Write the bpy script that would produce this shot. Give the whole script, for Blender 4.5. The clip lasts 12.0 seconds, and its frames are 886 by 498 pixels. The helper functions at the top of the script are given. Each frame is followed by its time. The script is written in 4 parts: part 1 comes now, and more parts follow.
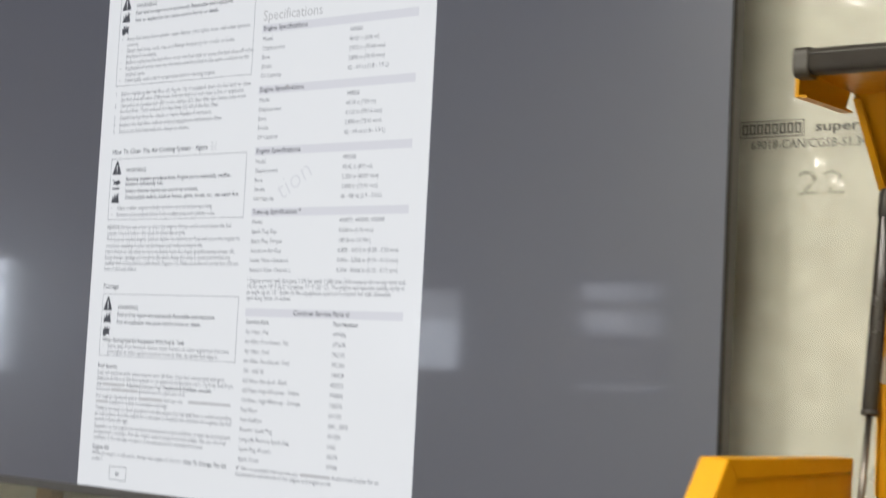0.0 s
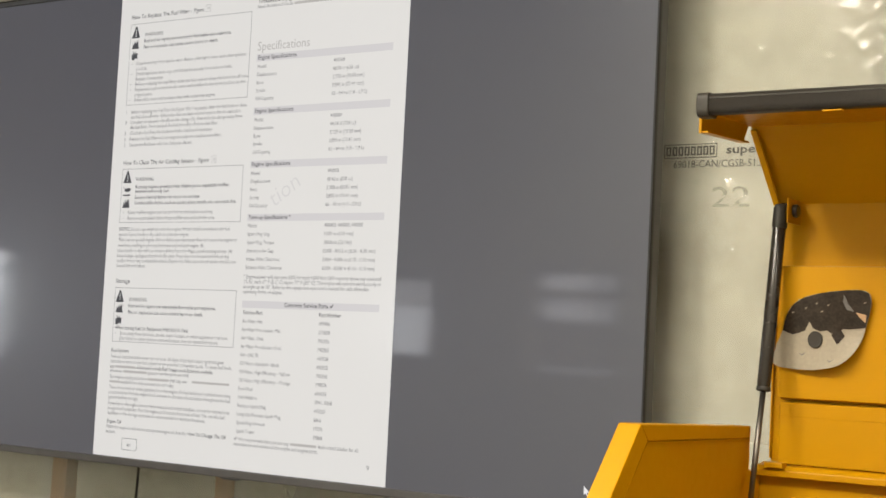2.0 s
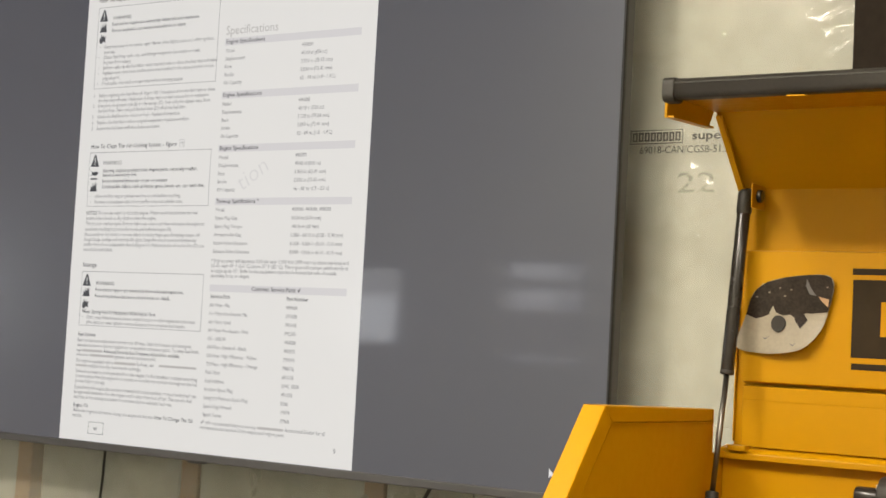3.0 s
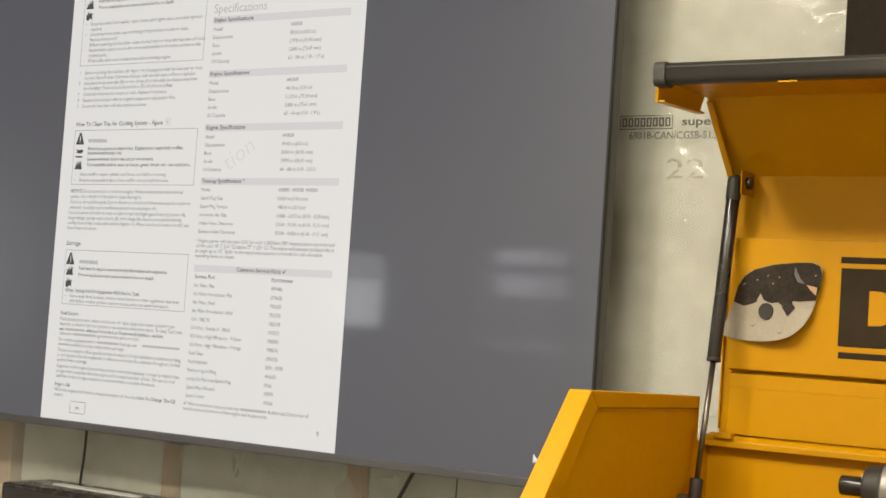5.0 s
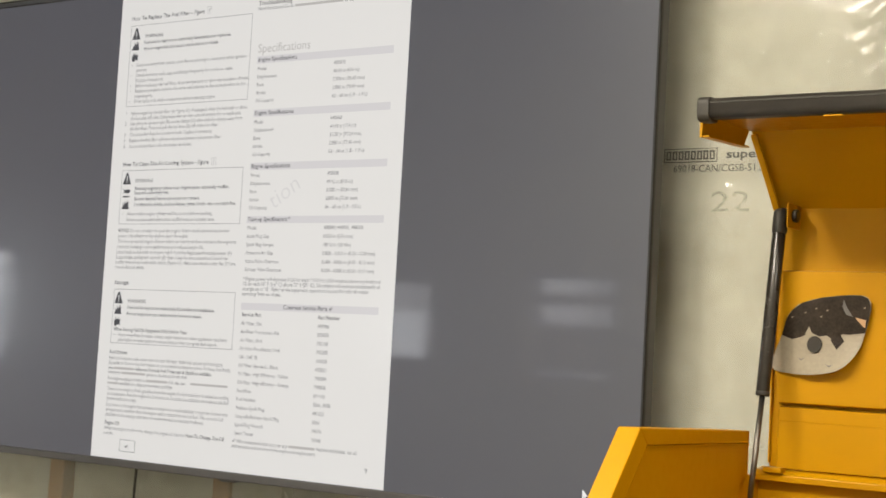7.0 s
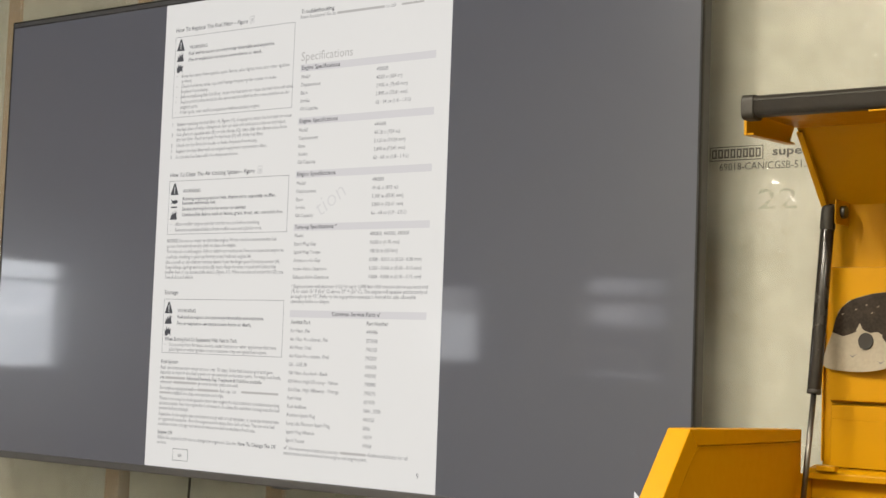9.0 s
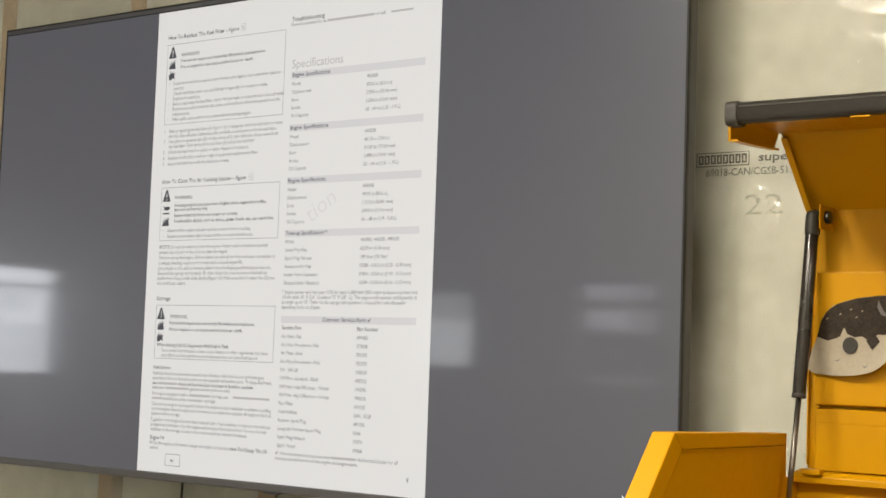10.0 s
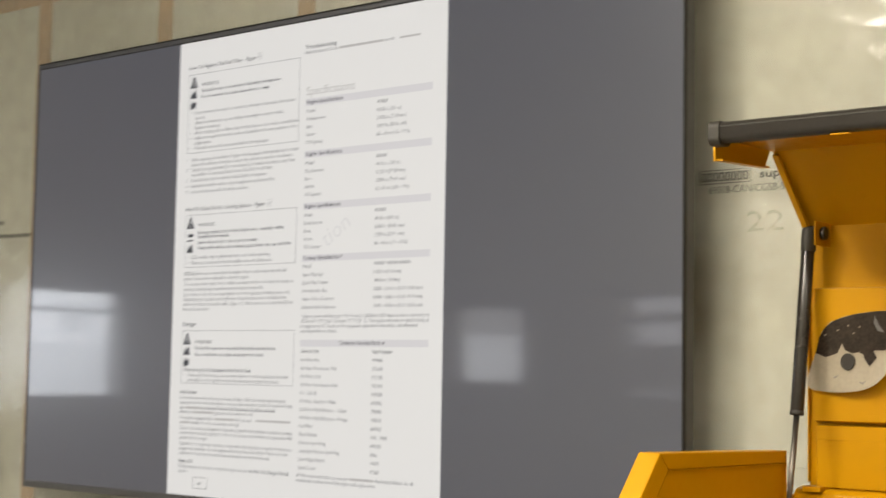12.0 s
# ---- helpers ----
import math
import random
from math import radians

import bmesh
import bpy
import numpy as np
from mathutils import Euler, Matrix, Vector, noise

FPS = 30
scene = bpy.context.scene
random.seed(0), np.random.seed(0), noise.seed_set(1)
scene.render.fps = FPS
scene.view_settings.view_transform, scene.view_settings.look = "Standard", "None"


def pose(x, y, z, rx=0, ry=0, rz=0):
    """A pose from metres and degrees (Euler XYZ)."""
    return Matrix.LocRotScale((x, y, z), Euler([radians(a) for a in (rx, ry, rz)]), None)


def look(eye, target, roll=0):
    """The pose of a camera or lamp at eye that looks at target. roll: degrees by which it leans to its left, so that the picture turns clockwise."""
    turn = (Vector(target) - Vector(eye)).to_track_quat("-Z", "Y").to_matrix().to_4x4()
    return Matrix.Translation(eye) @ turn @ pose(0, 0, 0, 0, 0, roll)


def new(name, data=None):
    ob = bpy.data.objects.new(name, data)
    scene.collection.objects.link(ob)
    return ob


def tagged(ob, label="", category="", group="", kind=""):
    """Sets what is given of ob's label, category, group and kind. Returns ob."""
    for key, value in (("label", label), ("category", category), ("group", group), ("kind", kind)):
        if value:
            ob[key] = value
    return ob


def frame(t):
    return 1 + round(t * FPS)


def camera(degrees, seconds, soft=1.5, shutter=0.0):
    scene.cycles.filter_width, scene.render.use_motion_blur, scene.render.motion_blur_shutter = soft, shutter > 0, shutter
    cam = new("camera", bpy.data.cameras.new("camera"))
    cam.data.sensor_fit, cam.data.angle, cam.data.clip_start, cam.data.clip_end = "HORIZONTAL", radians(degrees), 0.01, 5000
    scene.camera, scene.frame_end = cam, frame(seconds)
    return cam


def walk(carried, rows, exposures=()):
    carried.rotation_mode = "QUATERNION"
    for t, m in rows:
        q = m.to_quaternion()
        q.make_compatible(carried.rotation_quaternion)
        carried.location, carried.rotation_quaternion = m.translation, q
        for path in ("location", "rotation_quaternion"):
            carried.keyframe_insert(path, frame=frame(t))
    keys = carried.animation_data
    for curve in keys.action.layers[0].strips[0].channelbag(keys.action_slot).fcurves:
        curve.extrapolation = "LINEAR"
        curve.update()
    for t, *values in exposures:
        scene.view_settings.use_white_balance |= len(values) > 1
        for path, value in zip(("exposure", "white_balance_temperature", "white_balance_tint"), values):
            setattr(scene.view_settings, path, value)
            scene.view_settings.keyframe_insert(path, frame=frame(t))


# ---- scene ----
cam = camera(32.7, 12.0, shutter=0.9)
PATH = [
    (0, (1.457, -1.571, 1.404), (0.303, 0.055, 1.556), 2.9),
    (0.1, (1.444, -1.567, 1.406), (0.294, 0.061, 1.567), 2.8),
    (0.2, (1.447, -1.588, 1.409), (0.299, 0.041, 1.577), 2.7),
    (0.3, (1.508, -1.724, 1.428), (0.374, -0.083, 1.576), 2.2),
    (0.4, (1.542, -1.777, 1.429), (0.407, -0.137, 1.574), 2.1),
    (0.5, (1.592, -1.838, 1.435), (0.451, -0.201, 1.575), 2.2),
    (1, (1.612, -1.837, 1.434), (0.468, -0.203, 1.579), 2.5),
    (1.5, (1.641, -1.831, 1.409), (0.503, -0.193, 1.553), 2.8),
    (2, (1.649, -1.841, 1.403), (0.526, -0.192, 1.538), 2.9),
    (2.5, (1.652, -1.856, 1.402), (0.546, -0.195, 1.531), 3.0),
    (3, (1.656, -1.846, 1.392), (0.567, -0.173, 1.518), 3.1),
    (5, (1.647, -1.836, 1.387), (0.575, -0.151, 1.497), 3.9),
    (5.5, (1.644, -1.841, 1.388), (0.561, -0.164, 1.503), 4.0),
    (6, (1.641, -1.839, 1.389), (0.549, -0.168, 1.512), 3.9),
    (6.5, (1.64, -1.841, 1.391), (0.537, -0.178, 1.523), 3.6),
    (7, (1.646, -1.843, 1.402), (0.526, -0.192, 1.542), 3.2),
    (9, (1.651, -1.84, 1.405), (0.476, -0.227, 1.545), 2.1),
    (9.5, (1.658, -1.842, 1.41), (0.481, -0.231, 1.551), 2.1),
    (10, (1.671, -1.844, 1.404), (0.498, -0.231, 1.552), 2.0),
    (10.5, (1.677, -1.845, 1.41), (0.507, -0.23, 1.565), 1.7),
    (11, (1.7, -1.845, 1.415), (0.521, -0.237, 1.58), 1.3),
    (11.5, (1.726, -1.817, 1.427), (0.521, -0.23, 1.597), 0.9),
    (11.7, (1.733, -1.819, 1.421), (0.524, -0.235, 1.593), 0.8),
    (11.9, (1.757, -1.805, 1.423), (0.519, -0.244, 1.587), 0.8),
    (12, (1.774, -1.795, 1.421), (0.514, -0.25, 1.582), 1.0),
]
walk(cam, [(t, look(eye, target, roll)) for t, eye, target, roll in PATH],
     exposures=[(0, 0.06, 6020, 10), (0.2, 0.05, 6120, 10), (0.5, 0.0, 6500, 10), (12, 0.0, 6500, 10)])

# ---- light ----
world = bpy.data.worlds.new("world")
scene.world = world
world.use_nodes = True
wn = world.node_tree.nodes
sky = wn.new("ShaderNodeTexSky")
sky.sky_type, sky.sun_disc = "NISHITA", False
sky.sun_elevation, sky.sun_rotation = radians(30), radians(200)
wn["Background"].inputs["Strength"].default_value = 0.12
world.node_tree.links.new(sky.outputs["Color"], wn["Background"].inputs["Color"])


def area_lamp(name, m, sx, sy, watts, colour):
    data = bpy.data.lights.new(name, "AREA")
    data.shape, data.size, data.size_y, data.energy, data.color = "RECTANGLE", sx, sy, watts, colour
    ob = new(name, data)
    ob.matrix_world = m
    return ob


TUBE = (0.72, -1.56, 2.47)
TUBE_LONG = 1.10
LAMP_B = (0.38, -1.12, 2.47)
# added fill lamp on the right, to lift the chest's inner end panel
FILL_LAMP = (2.35, -1.35, 2.47)
WARM = (1.0, 0.92, 0.76)
area_lamp("tube_glow", pose(TUBE[0], TUBE[1], TUBE[2] - 0.045), TUBE_LONG, 0.14, 57, WARM)
area_lamp("bulb_glow", pose(LAMP_B[0], LAMP_B[1], LAMP_B[2] - 0.045), 0.13, 0.13, 19, WARM)
area_lamp("bulb_glow", pose(FILL_LAMP[0], FILL_LAMP[1], FILL_LAMP[2] - 0.045), 0.34, 0.26, 26, WARM)


# ---- materials ----
def material(name, colour=(0.8, 0.8, 0.8), rough=0.5, metal=0.0, spec=0.5, var=0.0, scale=8.0, fine=60.0,
             bump=0.0, bump_scale=60.0, rough_var=0.0, tint=None, random_by=0.0, coat=0.0):
    """A surface with two scales of variation in colour and gloss, and fine relief."""
    m = bpy.data.materials.new(name)
    m.use_nodes = True
    nt = m.node_tree
    n, l = nt.nodes, nt.links
    b = n["Principled BSDF"]
    b.inputs["Roughness"].default_value = rough
    b.inputs["Metallic"].default_value = metal
    b.inputs["Specular IOR Level"].default_value = spec
    b.inputs["Coat Weight"].default_value = coat
    b.inputs["Base Color"].default_value = (*colour, 1)
    tc = n.new("ShaderNodeTexCoord")
    if var or rough_var:
        big, small = n.new("ShaderNodeTexNoise"), n.new("ShaderNodeTexNoise")
        for node, s in ((big, scale), (small, fine)):
            node.inputs["Scale"].default_value = s
            node.inputs["Detail"].default_value = 4
            l.new(tc.outputs["Object"], node.inputs["Vector"])
        add = n.new("ShaderNodeMath")
        add.operation = "ADD"
        l.new(big.outputs["Fac"], add.inputs[0])
        l.new(small.outputs["Fac"], add.inputs[1])
        if var:
            mix = n.new("ShaderNodeMix")
            mix.data_type = "RGBA"
            other = tint or tuple(c * (1 - var) for c in colour)
            mix.inputs[6].default_value = (*colour, 1)
            mix.inputs[7].default_value = (*other, 1)
            ramp = n.new("ShaderNodeMapRange")
            ramp.inputs[1].default_value, ramp.inputs[2].default_value = 0.75, 1.3
            l.new(add.outputs[0], ramp.inputs[0])
            l.new(ramp.outputs[0], mix.inputs[0])
            l.new(mix.outputs[2], b.inputs["Base Color"])
        if rough_var:
            rr = n.new("ShaderNodeMapRange")
            rr.inputs[1].default_value, rr.inputs[2].default_value = 0.7, 1.3
            rr.inputs[3].default_value, rr.inputs[4].default_value = rough - rough_var, rough + rough_var
            l.new(add.outputs[0], rr.inputs[0])
            l.new(rr.outputs[0], b.inputs["Roughness"])
    if bump:
        bn, bp = n.new("ShaderNodeTexNoise"), n.new("ShaderNodeBump")
        bn.inputs["Scale"].default_value, bn.inputs["Detail"].default_value = bump_scale, 3
        bp.inputs["Strength"].default_value, bp.inputs["Distance"].default_value = bump, 0.002
        l.new(tc.outputs["Object"], bn.inputs["Vector"])
        l.new(bn.outputs["Fac"], bp.inputs["Height"])
        l.new(bp.outputs["Normal"], b.inputs["Normal"])
    return m


def glowing(m, colour, strength):
    b = m.node_tree.nodes["Principled BSDF"]
    b.inputs["Emission Color"].default_value = (*colour, 1)
    b.inputs["Emission Strength"].default_value = strength
    return m


YELLOW = material("yellow_enamel", (0.430, 0.205, 0.0), 0.42, spec=0.14, var=0.03, scale=5, fine=90, bump=0.06, bump_scale=900, rough_var=0.08)
BLACK_RUBBER = material("black_rubber", (0.027, 0.0225, 0.0175), 0.55, spec=0.4, var=0.3, scale=10, fine=200, bump=0.1, bump_scale=500)
BLACK_STEEL = material("black_steel", (0.022, 0.018, 0.015), 0.25, spec=0.35, var=0.2, scale=12, rough_var=0.08)
ROD_STEEL = material("rod_steel", (0.15, 0.135, 0.12), 0.42, metal=1.0)
PRINT_BLACK = material("black_print", (0.030, 0.019, 0.009), 0.6, spec=0.12, var=0.2)
# lightened so the lower bezel carries the screen's glow in its colour
TV_PLASTIC = material("tv_plastic", (0.066, 0.064, 0.068), 0.42, spec=0.35, var=0.15)
TV_TRIM = material("tv_trim", (0.070, 0.072, 0.086), 0.45, spec=0.35, var=0.1)
TV_EDGE = material("tv_edge", (0.024, 0.023, 0.024), 0.5, spec=0.2, var=0.15)
SCREEN = glowing(material("screen_grey", (0.015, 0.015, 0.017), 0.056, spec=0.5, coat=0.65), (0.31, 0.31, 0.368), 0.246)
SCREEN.node_tree.nodes["Principled BSDF"].inputs["Coat Roughness"].default_value = 0.30
along = SCREEN.node_tree.nodes.new("ShaderNodeCombineXYZ")
along.inputs[0].default_value = 1.0
SCREEN.node_tree.links.new(along.outputs[0], SCREEN.node_tree.nodes["Principled BSDF"].inputs["Tangent"])
SCREEN.node_tree.nodes["Principled BSDF"].inputs["Anisotropic"].default_value = 0.3
POINTER = glowing(material("screen_pointer", (0.015, 0.015, 0.017), 0.07, spec=0.15), (0.97, 0.95, 0.95), 0.85)
# paler than the black edge: lamplight on the set's side, put into the colour
TV_LIT_GREY = material("tv_lit_grey", (0.075, 0.072, 0.066), 0.45, spec=0.4, var=0.15)
PAGE = glowing(material("screen_page", (0.06, 0.06, 0.06), 0.12, spec=0.10), (0.97, 0.953, 0.935), 0.685)
BAR_GREY = glowing(material("screen_band", (0.05, 0.05, 0.05), 0.12, spec=0.10), (0.86, 0.835, 0.855), 0.665)
INK = glowing(material("screen_ink", (0.004, 0.004, 0.004), 0.12, spec=0.10), (0.22, 0.22, 0.24), 0.34)
BLOT = glowing(material("screen_blot", (0.02, 0.02, 0.02), 0.12, spec=0.10), (0.60, 0.575, 0.56), 0.74)
INK_SOFT = glowing(material("screen_ink_soft", (0.010, 0.010, 0.010), 0.12, spec=0.10), (0.34, 0.33, 0.35), 0.56)
WOOD = material("stud_wood", (0.50, 0.30, 0.145), 0.7, var=0.35, scale=3, fine=40, bump=0.2, bump_scale=80)
WHITE_PAINT = material("white_paint", (0.70, 0.69, 0.66), 0.6, var=0.06, scale=2, fine=50, bump=0.1, bump_scale=200)
FLOOR_MAT = material("concrete", (0.42, 0.41, 0.39), 0.75, var=0.3, scale=1.5, fine=40, bump=0.3, bump_scale=60)
DARK_CABINET = material("dark_cabinet", (0.022, 0.016, 0.012), 0.8, spec=0.12, var=0.3, scale=4)
PALE_WALL = material("pale_wall", (0.66, 0.65, 0.57), 0.5, var=0.15, scale=1.2, fine=12, bump=0.2, bump_scale=8)
BOARD = material("wall_board", (0.58, 0.56, 0.52), 0.8, var=0.35, scale=1.2, fine=30, bump=0.3, bump_scale=40)
POLY_INK = material("poly_ink", (0.045, 0.042, 0.036), 0.5)
POLY_INK_PALE = material("poly_ink_pale", (0.12, 0.115, 0.095), 0.5, var=0.3, scale=60, fine=300)
PALE = glowing(material("screen_pale", (0.05, 0.05, 0.05), 0.12, spec=0.10), (0.91, 0.89, 0.89), 0.65)
STRIP_GREY = material("strip_grey", (0.55, 0.52, 0.50), 0.4, var=0.15, scale=8)
ALUMINIUM = material("cast_aluminium", (0.27, 0.25, 0.225), 0.45, metal=0.6, var=0.25, scale=30, bump=0.15, bump_scale=300)
INSULATION = material("insulation", (0.57, 0.56, 0.49), 0.9, var=0.25, scale=3, fine=30, bump=0.4, bump_scale=40)
MAGNET_CREAM = material("magnet_cream", (0.29, 0.245, 0.185), 0.48, spec=0.3, var=0.15, scale=40, fine=200)
MAGNET_DARK = material("magnet_dark", (0.014, 0.009, 0.006), 0.25, spec=0.2, tint=(0.034, 0.024, 0.018), var=0.5, scale=55, fine=300)
MAGNET_DISC = material("magnet_disc", (0.030, 0.025, 0.020), 0.5, spec=0.2, var=0.2, scale=50)
MAGNET_TAN = material("magnet_tan", (0.45, 0.27, 0.14), 0.35, var=0.3, scale=200)
MAGNET_GREY = material("magnet_grey", (0.11, 0.10, 0.097), 0.35, var=0.3, scale=200)


def glass_material():
    m = bpy.data.materials.new("window_glass")
    m.use_nodes = True
    n, l = m.node_tree.nodes, m.node_tree.links
    t, g, mix = n.new("ShaderNodeBsdfTransparent"), n.new("ShaderNodeBsdfGlossy"), n.new("ShaderNodeMixShader")
    g.inputs["Roughness"].default_value = 0.02
    mix.inputs[0].default_value = 0.08
    l.new(t.outputs[0], mix.inputs[1])
    l.new(g.outputs[0], mix.inputs[2])
    l.new(mix.outputs[0], n["Material Output"].inputs["Surface"])
    return m


GLASS = glass_material()


def see_through(m, share, worn=0.0):
    """Lets a share of the light straight through a thin sheet; worn ink has gaps a few millimetres long."""
    n, l = m.node_tree.nodes, m.node_tree.links
    t, mix = n.new("ShaderNodeBsdfTransparent"), n.new("ShaderNodeMixShader")
    mix.inputs[0].default_value = share
    l.new(n["Principled BSDF"].outputs[0], mix.inputs[1])
    l.new(t.outputs[0], mix.inputs[2])
    l.new(mix.outputs[0], n["Material Output"].inputs["Surface"])
    if worn:
        tc, mp, nz, gap = (n.new("ShaderNode" + k) for k in ("TexCoord", "Mapping", "TexNoise", "MapRange"))
        mp.inputs["Scale"].default_value = (0.6, 1.0, 1.3)
        nz.inputs["Scale"].default_value, nz.inputs["Detail"].default_value = 105, 2
        gap.inputs[1].default_value, gap.inputs[2].default_value = 0.42, 0.60
        gap.inputs[3].default_value, gap.inputs[4].default_value = share, share + worn
        l.new(tc.outputs["Object"], mp.inputs["Vector"])
        l.new(mp.outputs[0], nz.inputs["Vector"])
        l.new(nz.outputs["Fac"], gap.inputs[0])
        l.new(gap.outputs[0], mix.inputs[0])


def poly_material():
    """Clear-milky sheeting: faint mottling, long streaks, patches of sharp crinkles that catch the light."""
    m = material("poly_sheet", (0.56, 0.548, 0.475), 0.15, spec=0.9, var=0.10, scale=1.4, fine=9, rough_var=0.05)
    n, l = m.node_tree.nodes, m.node_tree.links
    tc = n["Texture Coordinate"]

    def math_node(op, a, b=None):
        k = n.new("ShaderNodeMath")
        k.operation = op
        for i, v in enumerate((a, b)):
            if v is None:
                continue
            if isinstance(v, (int, float)):
                k.inputs[i].default_value = v
            else:
                l.new(v, k.inputs[i])
        return k.outputs[0]

    def ridges(scale, turn, sharp, stretch):
        mp, nz = n.new("ShaderNodeMapping"), n.new("ShaderNodeTexNoise")
        mp.inputs["Rotation"].default_value = (0, radians(turn), 0)
        mp.inputs["Scale"].default_value = (1, 1, stretch)
        nz.inputs["Scale"].default_value, nz.inputs["Detail"].default_value = scale, 2
        l.new(tc.outputs["Object"], mp.inputs["Vector"])
        l.new(mp.outputs[0], nz.inputs["Vector"])
        r = math_node("ABSOLUTE", math_node("SUBTRACT", nz.outputs["Fac"], 0.5))
        r = math_node("SUBTRACT", 1.0, math_node("MULTIPLY", r, 5.0))
        return math_node("POWER", math_node("MAXIMUM", r, 0.0), sharp)
    patch = n.new("ShaderNodeTexNoise")
    patch.inputs["Scale"].default_value = 3.1
    l.new(tc.outputs["Object"], patch.inputs["Vector"])
    mask = n.new("ShaderNodeMapRange")
    mask.inputs[1].default_value, mask.inputs[2].default_value = 0.44, 0.64
    l.new(patch.outputs["Fac"], mask.inputs[0])
    crease = math_node("ADD", ridges(6, 25, 3, 0.5), math_node("MULTIPLY", ridges(15, -35, 3, 0.6), 0.5))
    h = math_node("MULTIPLY", crease, mask.outputs[0])
    soft = n.new("ShaderNodeTexNoise")
    soft.inputs["Scale"].default_value, soft.inputs["Detail"].default_value = 9, 3
    l.new(tc.outputs["Object"], soft.inputs["Vector"])
    h = math_node("ADD", h, math_node("MULTIPLY", soft.outputs["Fac"], 0.35))
    bp = n.new("ShaderNodeBump")
    bp.inputs["Strength"].default_value, bp.inputs["Distance"].default_value = 1.0, 0.0022
    l.new(h, bp.inputs["Height"])
    l.new(bp.outputs["Normal"], n["Principled BSDF"].inputs["Normal"])
    return m


POLY = poly_material()
see_through(POLY, 0.58)
see_through(POLY_INK_PALE, 0.77, 0.21)
DAY = glowing(material("daylight_pane", (0.8, 0.8, 0.8), 0.5), (0.89, 0.94, 1.0), 4.8)
DAY_BRIGHT = glowing(material("house_glow", (0.8, 0.8, 0.8), 0.5), (0.92, 0.95, 1.0), 6.6)
DAY_DIM = glowing(material("dim_daylight", (0.8, 0.8, 0.8), 0.5), (0.99, 0.97, 1.0), 1.4)
# glow levels for added slabs, tuned to the bright spots mirrored in the screen
CORE_GLOW = glowing(material("core_glow", (0.8, 0.8, 0.8), 0.5), (0.92, 0.95, 1.0), 4.3)
ROW_GLOW = glowing(material("row_glow", (0.8, 0.8, 0.8), 0.5), (0.99, 0.97, 1.0), 2.6)


# ---- mesh helpers ----
def mesh_object(name, bm, mat, parent=None, label="", smooth=False):
    me = bpy.data.meshes.new(name)
    bmesh.ops.recalc_face_normals(bm, faces=bm.faces)
    bm.to_mesh(me)
    bm.free()
    me.materials.append(mat)
    if smooth:
        for p in me.polygons:
            p.use_smooth = True
    ob = new(name, me)
    if parent:
        ob.parent = parent
    if label:
        ob["label"] = label
    return ob


def part(name, bm, mat, parent, label="", smooth=False):
    return mesh_object(name, bm, mat, parent, label, smooth)


def thing(name, m, label, category, kind="", group=""):
    ob = new(name)
    ob.empty_display_size = 0.05
    ob.matrix_world = m
    return tagged(ob, label, category, group, kind)


def box(x0, x1, y0, y1, z0, z1, bevel=0.0, seg=2, bm=None):
    bm = bm or bmesh.new()
    got = bmesh.ops.create_cube(bm, size=1.0)["verts"]
    for v in got:
        v.co = Vector(((x0 + x1) / 2 + v.co.x * (x1 - x0), (y0 + y1) / 2 + v.co.y * (y1 - y0), (z0 + z1) / 2 + v.co.z * (z1 - z0)))
    if bevel:
        edges = list({e for v in got for e in v.link_edges})
        bmesh.ops.bevel(bm, geom=edges, offset=bevel, segments=seg, affect="EDGES", profile=0.5)
    return bm


def prism(points, a0, a1, axis="x", bevel=0.0, seg=2):
    """A closed outline in two coordinates drawn out along the third."""
    bm = bmesh.new()
    order = {"x": lambda a, p: (a, p[0], p[1]), "y": lambda a, p: (p[0], a, p[1]), "z": lambda a, p: (p[0], p[1], a)}[axis]
    low = [bm.verts.new(order(a0, p)) for p in points]
    high = [bm.verts.new(order(a1, p)) for p in points]
    bm.faces.new(low)
    bm.faces.new(high[::-1])
    for i in range(len(points)):
        j = (i + 1) % len(points)
        bm.faces.new((low[i], low[j], high[j], high[i]))
    if bevel:
        bmesh.ops.bevel(bm, geom=list(bm.edges), offset=bevel, segments=seg, affect="EDGES", profile=0.5)
    return bm


def rod(p0, p1, r0, r1=None, n=20, bevel=0.0, bm=None):
    """A round bar from p0 to p1."""
    bm = bm or bmesh.new()
    p0, p1 = Vector(p0), Vector(p1)
    d = p1 - p0
    m = Matrix.Translation((p0 + p1) / 2) @ d.to_track_quat("Z", "Y").to_matrix().to_4x4()
    got = bmesh.ops.create_cone(bm, cap_ends=True, segments=n, radius1=r0, radius2=r0 if r1 is None else r1, depth=d.length, matrix=m)["verts"]
    if bevel:
        ring = {e for v in got for e in v.link_edges if len(e.link_faces) == 2 and any(len(f.verts) > 4 for f in e.link_faces)}
        bmesh.ops.bevel(bm, geom=list(ring), offset=bevel, segments=2, affect="EDGES", profile=0.5)
    return bm


